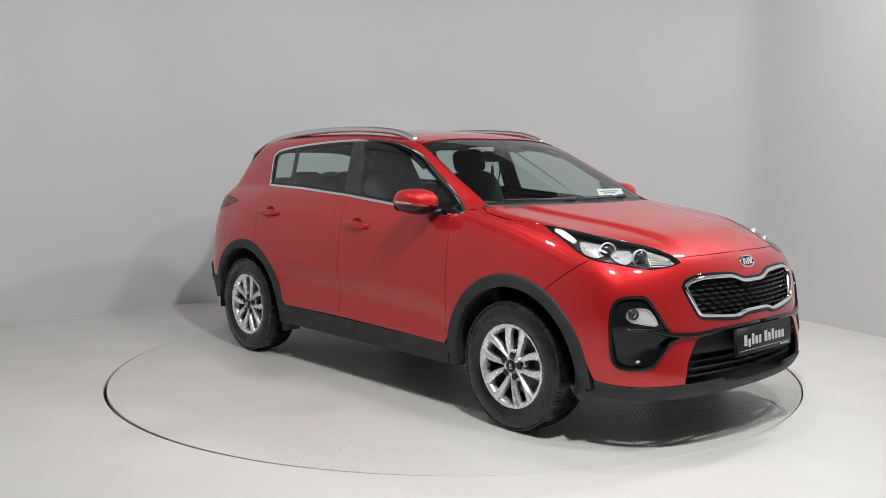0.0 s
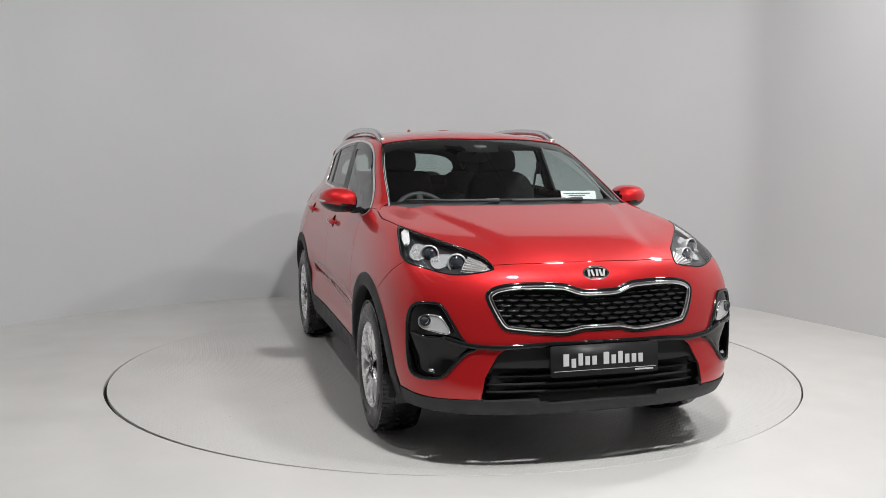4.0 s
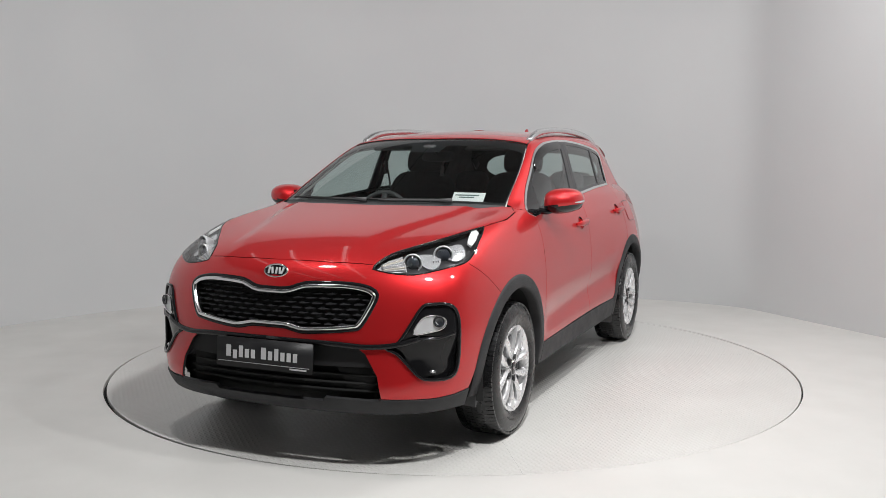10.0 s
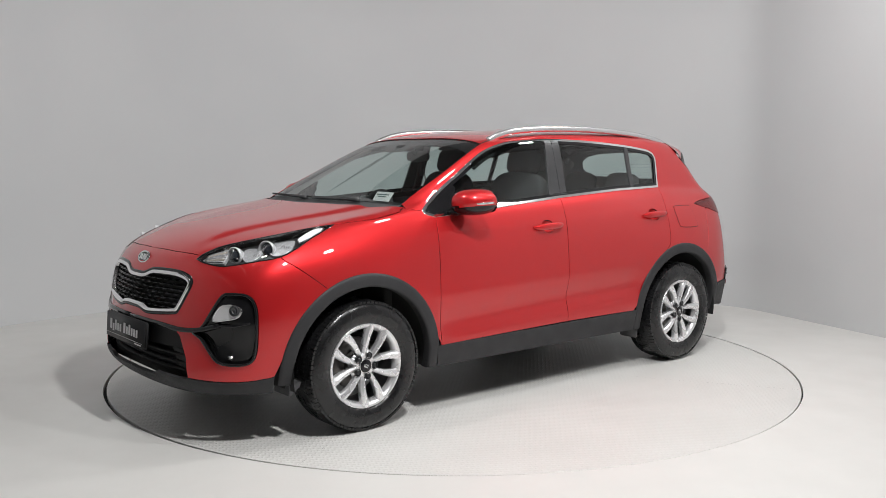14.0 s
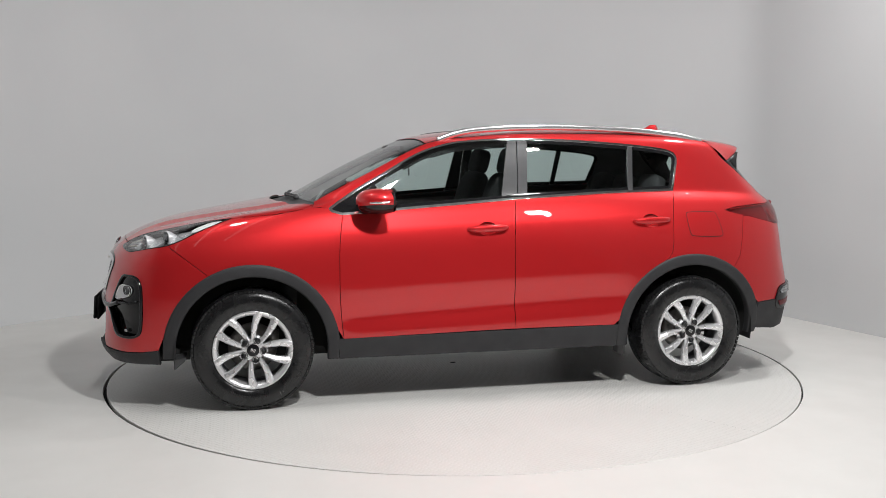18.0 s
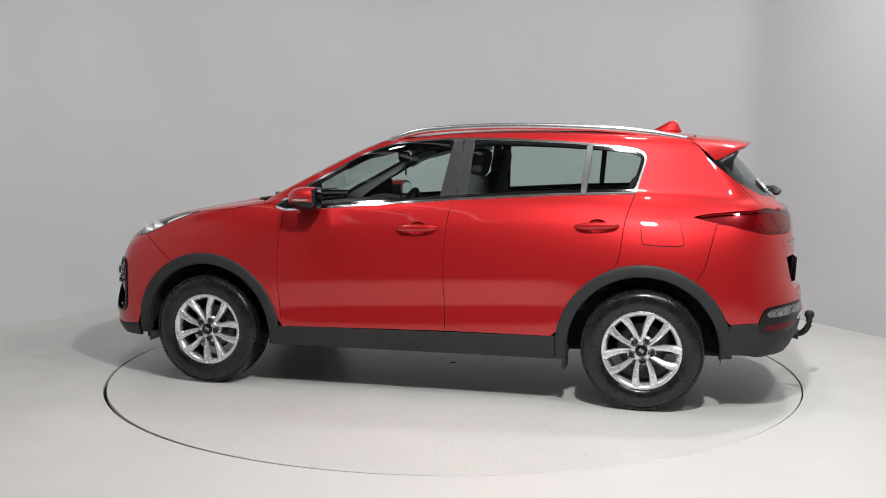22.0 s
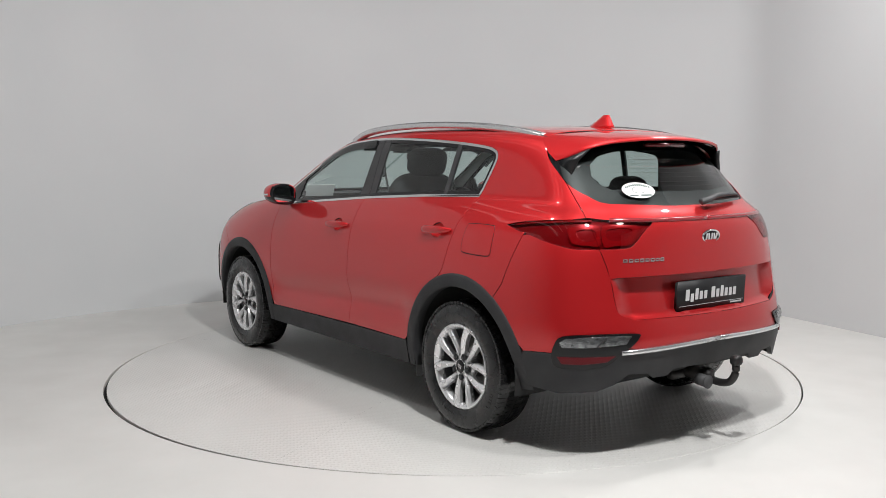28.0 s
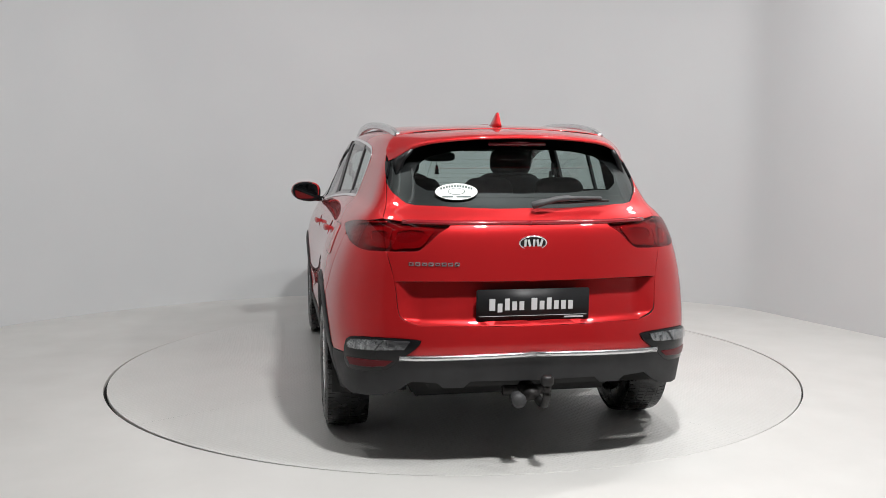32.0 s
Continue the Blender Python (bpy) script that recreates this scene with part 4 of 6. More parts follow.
    for key, (wx, wz) in WHEELS.items():
        for sy in (1, -1):
            turn = {("F", 1): 67, ("R", 1): 61, ("F", -1): 10, ("R", -1): 16}[key, sy]
            root = new("wheel", ms["barrel"])
            root.parent = car
            yw = 0.893 if key == "F" else 0.896
            root.matrix_basis = pose(wx, sy * yw, wz + 0.004, 0, 0, 0 if sy > 0 else 180)
            tagged(root, "silver ten-spoke alloy wheel with a black tyre")

            def sub(nm, m=None):
                o = new(nm, ms[m])
                o.parent = root
                return o
            sub("tyre", "tyre")
            sub("tread", "tread")
            for k in range(3):
                sub("wall_marking", "mark%d" % k)
            sub("rim", "lip")
            sub("brake_disc", "disc")
            sub("brake_caliper", "cal")
            rot = Matrix.Rotation(radians(turn - 90), 4, "Y")
            for nm, m in (("hub", "hub"), ("centre_cap", "cap"), ("cap_ring", "ring"), ("cap_mark", "capb")):
                o = sub(nm, m)
                o.matrix_basis = rot
            for k in range(5):
                r5 = rot @ Matrix.Rotation(radians(72 * k), 4, "Y")
                for m in ("s1", "s-1"):
                    sub("spoke", m).matrix_basis = r5
                sub("web", "web").matrix_basis = r5
                sub("wheel_nut", "nut").matrix_basis = r5 @ Matrix.Translation((0, .001, .056))
                sub("nut_seat", "cup").matrix_basis = r5 @ Matrix.Translation((0, .003, .056))


build_wheels()


# ------------------------------------------------------------------ front end
def x_front(y, z):
    u, v = uv_of(("f", abs(y), z))
    return float(surf(u, v)[0])


def full_loop(half):
    """A closed outline from its left half (from the middle round to the middle)."""
    right = [(-a, b) for a, b in half[::-1]]
    return half + right[1:-1]


def band_loop(half2d, d0, d1, off, name, mat, prof_n=None, label=""):
    """A flat ring between two insets of a front outline, raised by off."""
    lp = full_loop(half2d)
    a, b = inset2d(lp, d0), inset2d(lp, d1)
    V, F = [], []
    n = len(lp)
    for (y, z), (y2, z2) in zip(a, b):
        xa, xb = x_front(y, z), x_front(y2, z2)
        xm = (xa + xb) / 2
        V += [(xa - .012, y, z), (xa + off * .6, y * .9985 + y2 * .0015, z), (xm + off, (y + y2) / 2, (z + z2) / 2), (xb + off * .5, y2, z2), (xb - .03, y2, z2)]
    for i in range(n):
        j = (i + 1) % n
        for k in range(4):
            F.append((i * 5 + k, i * 5 + k + 1, j * 5 + k + 1, j * 5 + k))
    return mesh_ob(name, V, F, mat, car, label)


def in_poly(q, poly):
    return bool(inside_mask(np.array([q]), np.array(poly))[0])


def build_front():
    band_loop(GRILLE, -0.003, 0.011, 0.005, "grille_frame", M_GLOSS, label="gloss black grille frame")
    band_loop(GRILLE, 0.010, 0.027, 0.010, "grille_ring", M_CHROME, label="chrome ring round the grille")
    grille = panel("grille", tagp("f", inset2d([(0, .80)] + GRILLE[2:-2] + [(0, .66)], 0.0)), M_VOID, car, sym=True, off=-0.055, gap=-0.03, lip=0, label="black radiator grille of staggered scales")
    # staggered scales
    sc = [(-.031, .001), (-.010, .0052), (.026, .0040), (.031, .000), (.006, -.0052), (-.024, -.0035)]
    V = [(-.012, y, z) for y, z in sc] + [(.010 - (.012 if z > 0 else 0), y * .85, z * .8) for y, z in sc]
    F = [tuple(range(6))[::-1], tuple(range(6, 12))] + [(i, (i + 1) % 6, 6 + (i + 1) % 6, 6 + i) for i in range(6)]
    me = bpy.data.meshes.new("scale")
    me.from_pydata(V, [], F)
    me.materials.append(M_GRILLE)
    me2 = bpy.data.meshes.new("scale")
    me2.from_pydata([(x, -y, z) for x, y, z in V], [], [f[::-1] for f in F])
    me2.materials.append(M_GRILLE)
    lim = inset2d(full_loop(GRILLE), 0.026)
    for r in range(10):
        for c in range(-9, 10):
            y, z = (c + 0.5 * (r % 2)) * 0.066, 0.645 + r * 0.0225
            if in_poly((y, z), lim):
                o = new("scale", me if y >= 0 else me2)
                o.parent = grille
                s = -1 if y < 0 else 1
                o.matrix_basis = pose(x_front(y, z) - 0.022, y, z, 0, 0, s * (4 + 26 * abs(y)))
    # intake
    panel("intake", tagp("f", [(0, .61), (.50, .605), (.60, .56), (.66, .44), (.68, .29), (0, .29)]), M_VOID, car, sym=True, off=-0.075, gap=-0.01, lip=0, label="black lower air intake")
    panel("intake_trim", tagp("f", [(0, .585), (.427, .580), (.50, .545), (.545, .45), (.515, .46), (.50, .485), (0, .480)]), M_TRIMF, car, sym=True, off=-0.02, gap=0, lip=.04, label="black plastic intake surround")
    for z, d in ((.445, .052), (.405, .054), (.365, .054)):
        pts = [("f", y, z) for y in np.linspace(0, .535, 9)]
        bead("intake_slat", pts, M_VOID, car, [(-.006, -.02), (.006, -.02), (.005, .008), (-.005, .008)], off=-d, sym_y=True)
    # thin gloss strip from the fog lamp to the plate
    strip = tagp("f", fine([(.70, .612), (.62, .588), (.56, .578), (.48, .574), (.42, .577), (.30, .584), (.0, .588)], 3))
    bead("bumper_strip", strip, M_GLOSS, car, [(-.014, -.012), (.014, -.012), (.011, .010), (-.009, .012)], off=0.002, sym_y=True, label="gloss black bumper strip")
    # fog lamps
    fb = panel("fog_lamp_bezel", tagp("f", FOG), M_GLOSS, car, off=lambda p: -0.03 * min(1, max(0, .62 - p[2]) * 8 + .1), gap=0.001, lip=0.02, label="gloss black fog lamp surround")
    edge = tagp("f", inset2d(FOG, 0.004))
    bead("fog_rim", edge, M_GLOSS, car, [(-.007, -.01), (.007, -.01), (.006, .006), (-.006, .006)], off=0.003, closed=True)
    lamp = [(.79, .672), (.785, .70), (.745, .714), (.70, .70), (.672, .634), (.735, .641), (.775, .652)]
    lampf = fine(lamp, 3, True)
    panel("fog_lamp_reflector", tagp("f", lampf), M_SHELL, car, off=0.006, gap=0, lip=0.02, label="chrome fog lamp shell")
    bead("fog_shell_rim", tagp("f", lampf), M_CHROME, car, [(-.003, -.004), (.003, -.004), (.002, .003), (-.002, .003)], off=0.008, closed=True)
    for sy in (1, -1):
        yy, zz = .768, .688
        x0 = x_front(yy, zz)
        V, F = lathe([(-.01, .022), (.012, .021), (.014, .018), (.006, .015), (.008, 0)], 24, "x")
        R = Matrix.Translation((x0 + .002, sy * yy, zz)) @ Matrix.Rotation(radians(sy * 28), 4, "Z")
        o = mesh_ob("fog_lamp", place(R, V), F, M_BULB, fb[0] if sy > 0 else fb[1])
        V, F = lathe([(.0, .026), (.014, .0255), (.016, .0235), (.005, .021)], 24, "x")
        mesh_ob("fog_ring", place(R, V), F, M_HOUSING, fb[0] if sy > 0 else fb[1])
        # small silver block standing in for a bright glint low on the bezel
        V, F = box((0, 0, 0), (.007, .013, .009), .003)
        R = Matrix.Translation((x_front(.745, .458) - .02, sy * .745, .458)) @ Matrix.Rotation(radians(sy * 35), 4, "Z")
        mesh_ob("bezel_glint", place(R, V), F, M_SATIN, fb[0] if sy > 0 else fb[1])
    bead("fog_blade", tagp("f", [(.82, .628), (.77, .612), (.70, .612), (.65, .602)]), M_GLOSS, car, [(-.008, -.02), (.008, -.02), (.004, .008), (-.004, .008)], off=0.004)
    # headlamps
    hl = HL_LOW + HL_UP[1:-1]
    back = panel("headlamp", hl, M_HOUSING, car, off=-0.045, gap=-0.022, lip=0, label="clear headlamp with two round projectors")
    for i, sy in enumerate((1, -1)):
        par = back[i]
        for (y, z, r, kind, fwd) in ((.700, .980, .044, 0, .030), (.604, .961, .042, 1, .028)):
            u, v = uv_near((1.80 if kind == 0 else 1.93, y, z))
            p = surf(u, v) - surf_n(np.array(u), np.array(v)) * (fwd - .002)
            R = Matrix.Translation((p[0], sy * p[1], p[2])) @ Matrix.Rotation(radians(sy * (24 if kind == 0 else 20)), 4, "Z")
            V, F = lathe([(-.05, r * .5), (-.02, r * .90), (.0, r * 1.07), (.006, r * 1.07), (.009, r * 1.03), (.009, r * .96), (.004, r * .90), (-.012, r * .84)], 32, "x")
            mesh_ob("lamp_bezel", place(R, V), F, M_SHELL, par, "chrome lamp bezel")
            V, F = lathe([(-.02, r * .90), (-.004, r * .84), (.009, r * .62), (.016, r * .32), (.018, 0)], 28, "x")
            mesh_ob("projector_lens", place(R, V), F, M_BULB, par)
            if kind:
                for k in range(3):
                    V, F = box((0.008, 0, r * .42), (.004, .0028, r * .42), .001)
                    R3 = R @ Matrix.Rotation(radians(120 * k), 4, "X")
                    mesh_ob("lens_rib", place(R3, V), F, M_SATIN, par)
    shell_a = [(1.660, .738, 1.032), (1.70, .695, 1.036), (1.755, .66, 1.018), (1.80, .72, .974), (1.785, .775, .963), (1.715, .792, .982)]
    shell_b = [(1.815, .655, .998), (1.855, .59, 1.0), (1.90, .63, .953), (1.91, .685, .933), (1.875, .71, .944), (1.825, .70, .974)]
    stud = box((0, 0, 0), (.002, .0028, .0022), .0007)
    for sh, (cx, cy, cz), (du, dv) in ((shell_a, (1.722, .752, 1.001), (4, 4)), (shell_b, (1.856, .690, .963), (3, 3))):
        pair = panel("lamp_shell", fine(sh, 3, True), M_FROST, car, off=-0.034, gap=0, lip=.03, label="frosted lamp reflector with a grid of studs")
        for i, sy in enumerate((1, -1)):
            for r in range(dv):
                for c in range(du):
                    y, z = cy + (c - (du - 1) / 2) * .0095, cz + (r - (dv - 1) / 2) * .0095 - (c - (du - 1) / 2) * .002
                    u, v = uv_near((cx - (c - (du - 1) / 2) * .008, y, z))
                    nm = surf_n(np.array(u), np.array(v))
                    p = surf(u, v) - nm * .033
                    R = Matrix.Translation((p[0], sy * p[1], p[2])) @ Vector((nm[0], sy * nm[1], nm[2])).to_track_quat("X", "Z").to_matrix().to_4x4()
                    mesh_ob("stud", place(R, stud[0]), stud[1], M_SATIN, pair[i], smooth=False)
    drl = [(1.479, .738, 1.070), (1.535, .735, 1.06), (1.60, .75, 1.04), (1.655, .765, 1.014), (1.658, .788, 1.002), (1.591, .785, 1.027), (1.52, .768, 1.052)]
    panel("daytime_lamp", drl, M_WHITE, car, off=-0.008, gap=0, lip=.012, label="white daytime lamp")
    panel("indicator", [(1.91, .535, .970), (1.967, .492, .954), (2.035, .470, .922), (2.035, .52, .905), (1.985, .60, .912), (1.95, .575, .940)], M_SHELL, car, off=-0.022, gap=0, lip=.02, label="silver indicator reflector")
    for k in range(6):
        t = k / 5
        a = (1.918 + .066 * t, .545 + .050 * t, .966 - .052 * t)
        b = (2.010 + .026 * t, .480 + .018 * t, .936 - .030 * t)
        bead("indicator_rib", fine([a, ((a[0] + b[0]) / 2, (a[1] + b[1]) / 2, (a[2] + b[2]) / 2), b], 3), M_AMBER if k % 3 == 1 else M_FROST, car,
             [(-.0036, -.008), (.0036, -.008), (.0012, .003), (-.0012, .003)], off=-0.016)
    for ob in panel("headlamp_lens", hl, M_LENS, car, off=0.001, gap=0.002, lip=0.012):
        ob.visible_shadow = False
    bead("headlamp_seal", hl, M_GLOSS, car, [(-.003, -.004), (.003, -.004), (.003, .0015), (-.003, .0015)], closed=True)


M_GRILLE = material("grille_black", (0.026, 0.026, 0.028), 0.22, 0.0, Specular_IOR_Level=0.5)
M_TRIMF = material("black_plastic", (0.020, 0.020, 0.021), 0.6, 0.0, Specular_IOR_Level=0.25)
build_front()


def badge(x, z, face, tilt):
    """Oval badge: chrome rim, black field, plain bright bars."""
    n = 40
    V, F = [], []
    prof = [(0.066, .0345, -.004), (0.066, .0345, .003), (0.063, .0315, .006), (0.059, .0275, .004), (0.058, .0265, .002)]
    for k in range(n):
        c, s = math.cos(2 * math.pi * k / n), math.sin(2 * math.pi * k / n)
        for a, b, d in prof:
            V.append((d, a * c, b * s))
    m = len(prof)
    for k in range(n):
        for j in range(m - 1):
            l = (k + 1) % n
            F.append((k * m + j, k * m + j + 1, l * m + j + 1, l * m + j))
    R = Matrix.Translation((x, 0, z)) @ Matrix.Rotation(0 if face > 0 else math.pi, 4, "Z") @ Matrix.Rotation(radians(-tilt), 4, "Y")
    rim = mesh_ob("badge", place(R, V), F, M_CHROME, car, "oval chrome badge with a black field")
    V = [(.0025, .059 * math.cos(2 * math.pi * k / n), .0275 * math.sin(2 * math.pi * k / n)) for k in range(n)]
    mesh_ob("badge_field", place(R, V), [tuple(range(n))], M_GLOSS, rim, smooth=False)
    for y, sl in ((-.036, 0), (-.018, .5), (.004, 0), (.022, .45), (.038, -.45)):
        V, F = box((.0045, 0, 0), (.0015, .0052, .0165), .0008)
        V = place(R @ Matrix.Translation((0, y, 0)) @ Matrix.Rotation(sl * .55, 4, "X"), V)
        mesh_ob("badge_bar", V, F, M_SHELL, rim, smooth=False)


badge(x_front(0, .893) + .002, .893, 1, 24)


def plate(x, zc, face, tilt, w=.262, h=.068):
    """Black show plate with pale bars in place of its writing."""
    R = Matrix.Translation((x, 0, zc)) @ Matrix.Rotation(0 if face > 0 else math.pi, 4, "Z") @ Matrix.Rotation(radians(-tilt), 4, "Y")
    V, F = box((0, 0, 0), (.008, w, h), .004)
    p = mesh_ob("show_plate", place(R, V), F, M_PLATE, car, "black plate with pale bars of writing")
    V, F = box((-.016, 0, -.004), (.010, w * .96, h * 1.02), .006)
    mesh_ob("plate_holder", place(R, V), F, M_TRIMF, p)
    y = -.205
    for k in range(12):
        if k == 5:
            y += .022
            continue
        wd = .011 if k not in (0, 6) else .0135
        tall = .027 if k in (0, 2, 6, 8) else .020
        V, F = box((.0085, y + wd, -.002 + (tall - .020) - (.008 if k == 1 else 0)), (.0012, wd, tall), .001)
        mesh_ob("plate_bar", place(R, V), F, M_LETTER, p, smooth=False)
        y += 2 * wd + .0115
    V, F = box((.0085, .19, -h + .014), (.0008, .045, .0035), 0)
    mesh_ob("plate_bar", place(R, V), F, M_LETTER, p, smooth=False)
    V, F = box((.0085, 0, -h + .024), (.0006, w * .95, .001), 0)
    mesh_ob("plate_line", place(R, V), F, M_LETTER, p, smooth=False)


plate(2.252, .518, 1, 4)
# ------------------------------------------------------------------ tail end
def build_tail():
    # outer and inner lamps
    outer = TL_UP + TL_LOW[1:]
    back = panel("tail_lamp", outer, M_REDLAMP, car, off=-0.016, gap=-0.006, lip=0, label="wide red tail lamp")
    inb = panel("tailgate_lamp", TL_IN, M_REDLAMP, car, off=-0.016, gap=-0.006, lip=0, label="red tail lamp on the tailgate")
    ring_o = fine([(-1.958, .745, 1.102), (-2.0, .69, 1.107), (-2.046, .630, 1.108), (-2.062, .639, 1.06), (-2.077, .650, 1.016), (-2.04, .70, 1.018), (-1.995, .752, 1.030), (-1.968, .758, 1.07)], 3, True)
    core_o = fine([(-1.992, .724, 1.089), (-2.044, .655, 1.090), (-2.060, .665, 1.039), (-2.022, .719, 1.045)], 4, True)
    ring_i = fine([(-2.056, .612, 1.110), (-2.09, .53, 1.108), (-2.126, .443, 1.103), (-2.14, .47, 1.06), (-2.135, .508, 1.018), (-2.11, .58, 1.014), (-2.086, .633, 1.014)], 3, True)
    core_i = fine([(-2.075, .598, 1.090), (-2.12, .487, 1.091), (-2.126, .520, 1.045), (-2.092, .606, 1.042)], 4, True)
    for rg_, co_ in ((ring_o, core_o), (ring_i, core_i)):
        panel("lamp_cell", rg_, M_REDLIT, car, holes=[co_], off=-0.007, gap=0, lip=.008, label="bright red lamp ring")
        panel("lamp_core", co_, M_REDCORE, car, off=-0.013, gap=0, lip=0)
    ridge = [(-1.64, .836, 1.119), (-1.75, .803, 1.127), (-1.86, .768, 1.127), (-1.96, .70, 1.127), (-2.01, .64, 1.128)]
    bead("lamp_ridge", fine(ridge, 3), M_REDLIT, car, [(-.006, -.003), (.006, -.003), (.004, .003), (-.004, .003)], off=-.006)
    for o in panel("tail_lens", outer, M_REDGLASS, car, off=0.003, gap=0.002, lip=0.014) + panel("tail_lens", TL_IN, M_REDGLASS, car, off=0.003, gap=0.002, lip=0.014):
        o.visible_shadow = False
    bar = fine([(-2.06, .575, 1.128), (-2.12, .40, 1.121), (-2.145, .2, 1.118), (-2.152, 0, 1.117)], 4)
    bead("tail_bar", bar, M_REDLIT, car, [(-.011, -.006), (.011, -.006), (.008, .008), (-.008, .009)], off=0.002, sym_y=True, label="slim red reflector bar")
    # reflectors in the bumper
    rb = panel("bumper_lamp", REFL, M_GLOSS, car, off=0.009, gap=0.001, lip=0.02, label="gloss black bumper lamp surround")
    up = [(-2.015, .797, .590), (-2.1, .70, .601), (-2.186, .556, .603), (-2.179, .582, .566), (-2.09, .725, .553), (-2.0, .803, .549), (-1.988, .808, .57)]
    lo = [(-1.974, .806, .505), (-2.06, .735, .510), (-2.146, .624, .515), (-2.126, .655, .490), (-2.05, .735, .478), (-1.988, .786, .476)]
    panel("reverse_lamp", up, M_REVERSE, car, off=0.011, gap=0.001, lip=.01, label="clear reversing lamp")
    for o in panel("lamp_cover", up, M_LENS, car, off=0.016, gap=0.001, lip=.006):
        o.visible_shadow = False
    panel("reflector", lo, M_REFLECTOR, car, off=0.013, gap=0.001, lip=.01, label="red bumper reflector")
    bead("lamp_divider", fine([(-2.138, .663, .603), (-2.125, .683, .58), (-2.112, .702, .555)], 3), M_HOUSING, car, [(-.004, -.003), (.004, -.003), (.003, .002), (-.003, .002)], off=.014)
    bead("chrome_strip", [q for q in R_DARK if q[0] < -2.155], M_SATIN, car, [(-.012, -.006), (.012, -.006), (.011, .008), (0, .013), (-.011, .008)], off=0.006, sym_y=True, label="satin silver bumper strip")
    # plate, badge and model bars
    plate(-2.205, .757, -1, -3, .262, .072)
    u, v = uv_of(("r", 0, 1.036))
    badge(float(surf(u, v)[0]) - .002, 1.036, -1, -10)
    for k in range(8):
        y = .545 - k * .0285
        u, v = uv_of(("r", y, .943))
        p, n = surf(u, v), surf_n(np.array(u), np.array(v))
        yaw = math.atan2(n[1], n[0])
        V, F = box((.002, 0, 0), (.002, .0115, .0088 - (.0 if k % 2 else .0010)), .001)
        V2, F2 = box((.0045, .001 * (k % 3 - 1), .001), (.0008, .0060, .0028), 0)
        mesh_ob("name_bar", place(Matrix.Translation(p) @ Matrix.Rotation(yaw, 4, "Z"), V), F, M_SATIN, tailgate, smooth=False)
        mesh_ob("name_bar_gap", place(Matrix.Translation(p) @ Matrix.Rotation(yaw, 4, "Z"), V2), F2, M_REDLAMP, tailgate, smooth=False)
    # spoiler: from the roof's edge back to the trailing edge, its ends running down the seam
    ta = (-1.716, .597, 1.402)
    fc = fine([(-1.622, 0, 1.561), (-1.62, .2, 1.557), (-1.603, .42, 1.543), (-1.580, .545, 1.527), (-1.648, .600, 1.462), ta], 8)
    rc = fine([(-1.940, 0, 1.519), (-1.935, .2, 1.514), (-1.902, .39, 1.498), (-1.848, .49, 1.473), (-1.778, .550, 1.434), ta], 8)
    gt = fine([(-1.75, 0, 1.510), (-1.763, .2, 1.505), (-1.755, .4, 1.487), (-1.742, .54, 1.446), (-1.735, .575, 1.408), (-1.72, .590, 1.395)], 8)
    top, rim, low = [], [], []
    for f, r, g in zip(fc, rc, gt):
        f, r, g = np.array(f), np.array(r), np.array(g)
        w = min(1.0, np.linalg.norm(r - f) / .15)
        out = np.array([0, .6 * f[1] / .6, .8])
        row = [f + (r - f) * .015]
        for t in (.2, .4, .6, .8, .93, 1.0):
            row.append(f + (r - f) * t + out * .011 * w * (1 - min(1, (f[1] / .60) ** 4)) * t * (1 - t) * 4 - [0, 0, .003 * w * (t > .97)])
        d = np.array([.002, -.002 * f[1] / .6, -.009]) * w
        row.append(row[-1] + d + [-.002 * w, 0, 0])
        row.append(row[-1] + [.010 * w, 0, -.002 * w])
        top.append(row)
        low.append([row[-1] + [0, 0, .002], row[-1] * .5 + g * .5 + [0, 0, .004], g])

    def mirror_rows(rows):
        return [[q * [1, -1, 1] for q in r] for r in rows[:0:-1]] + rows
    V, F = loft(mirror_rows(top), cap=False, closed=False)
    sp = mesh_ob("spoiler", V, F, M_PAINT, car, "red roof spoiler")
    V, F = loft(mirror_rows(low), cap=False, closed=False)
    mesh_ob("spoiler_underside", V, F, M_GLOSS, sp, "black spoiler underside")
    V, F = box((-1.885, 0, 1.482), (.022, .14, .010), .004)
    mesh_ob("brake_lamp", V, F, M_REDLAMP, sp, "high brake lamp")
    # black side blades under the ends of the spoiler
    face = [(-1.722, .588, 1.398), (-1.760, .585, 1.355), (-1.795, .582, 1.318), (-1.808, .570, 1.345), (-1.818, .548, 1.405), (-1.850, .505, 1.458), (-1.79, .548, 1.430)]
    blade = loft([face, [(x + .012, y - .020, z - .003) for x, y, z in face]])
    both_sides("screen_blade", blade[0], blade[1], M_BAND, car, "black blade beside the rear screen")
    # aerial
    rings = []
    for t, z in ((0, 1.592), (.25, 1.608), (.5, 1.626), (.75, 1.644), (1, 1.662)):
        f, w = -1.31 - .145 * t ** .8, .026 * (1 - .8 * t)
        r = -1.535 + .035 * t
        rings.append([(f, 0, z), (f * .7 + r * .3, w, z), (f * .3 + r * .7, w, z), (r, w * .4, z), (r, -w * .4, z), (f * .3 + r * .7, -w, z), (f * .7 + r * .3, -w, z)])
    V, F = loft(rings)
    mesh_ob("aerial", V - [0, 0, .012], F, M_PAINT, car, "red shark-fin aerial")
    # rear wiper
    arm = [(-2.10, -.02, 1.20), (-2.115, -.06, 1.212), (-2.10, -.14, 1.228), (-2.085, -.24, 1.232), (-2.055, -.36, 1.228)]
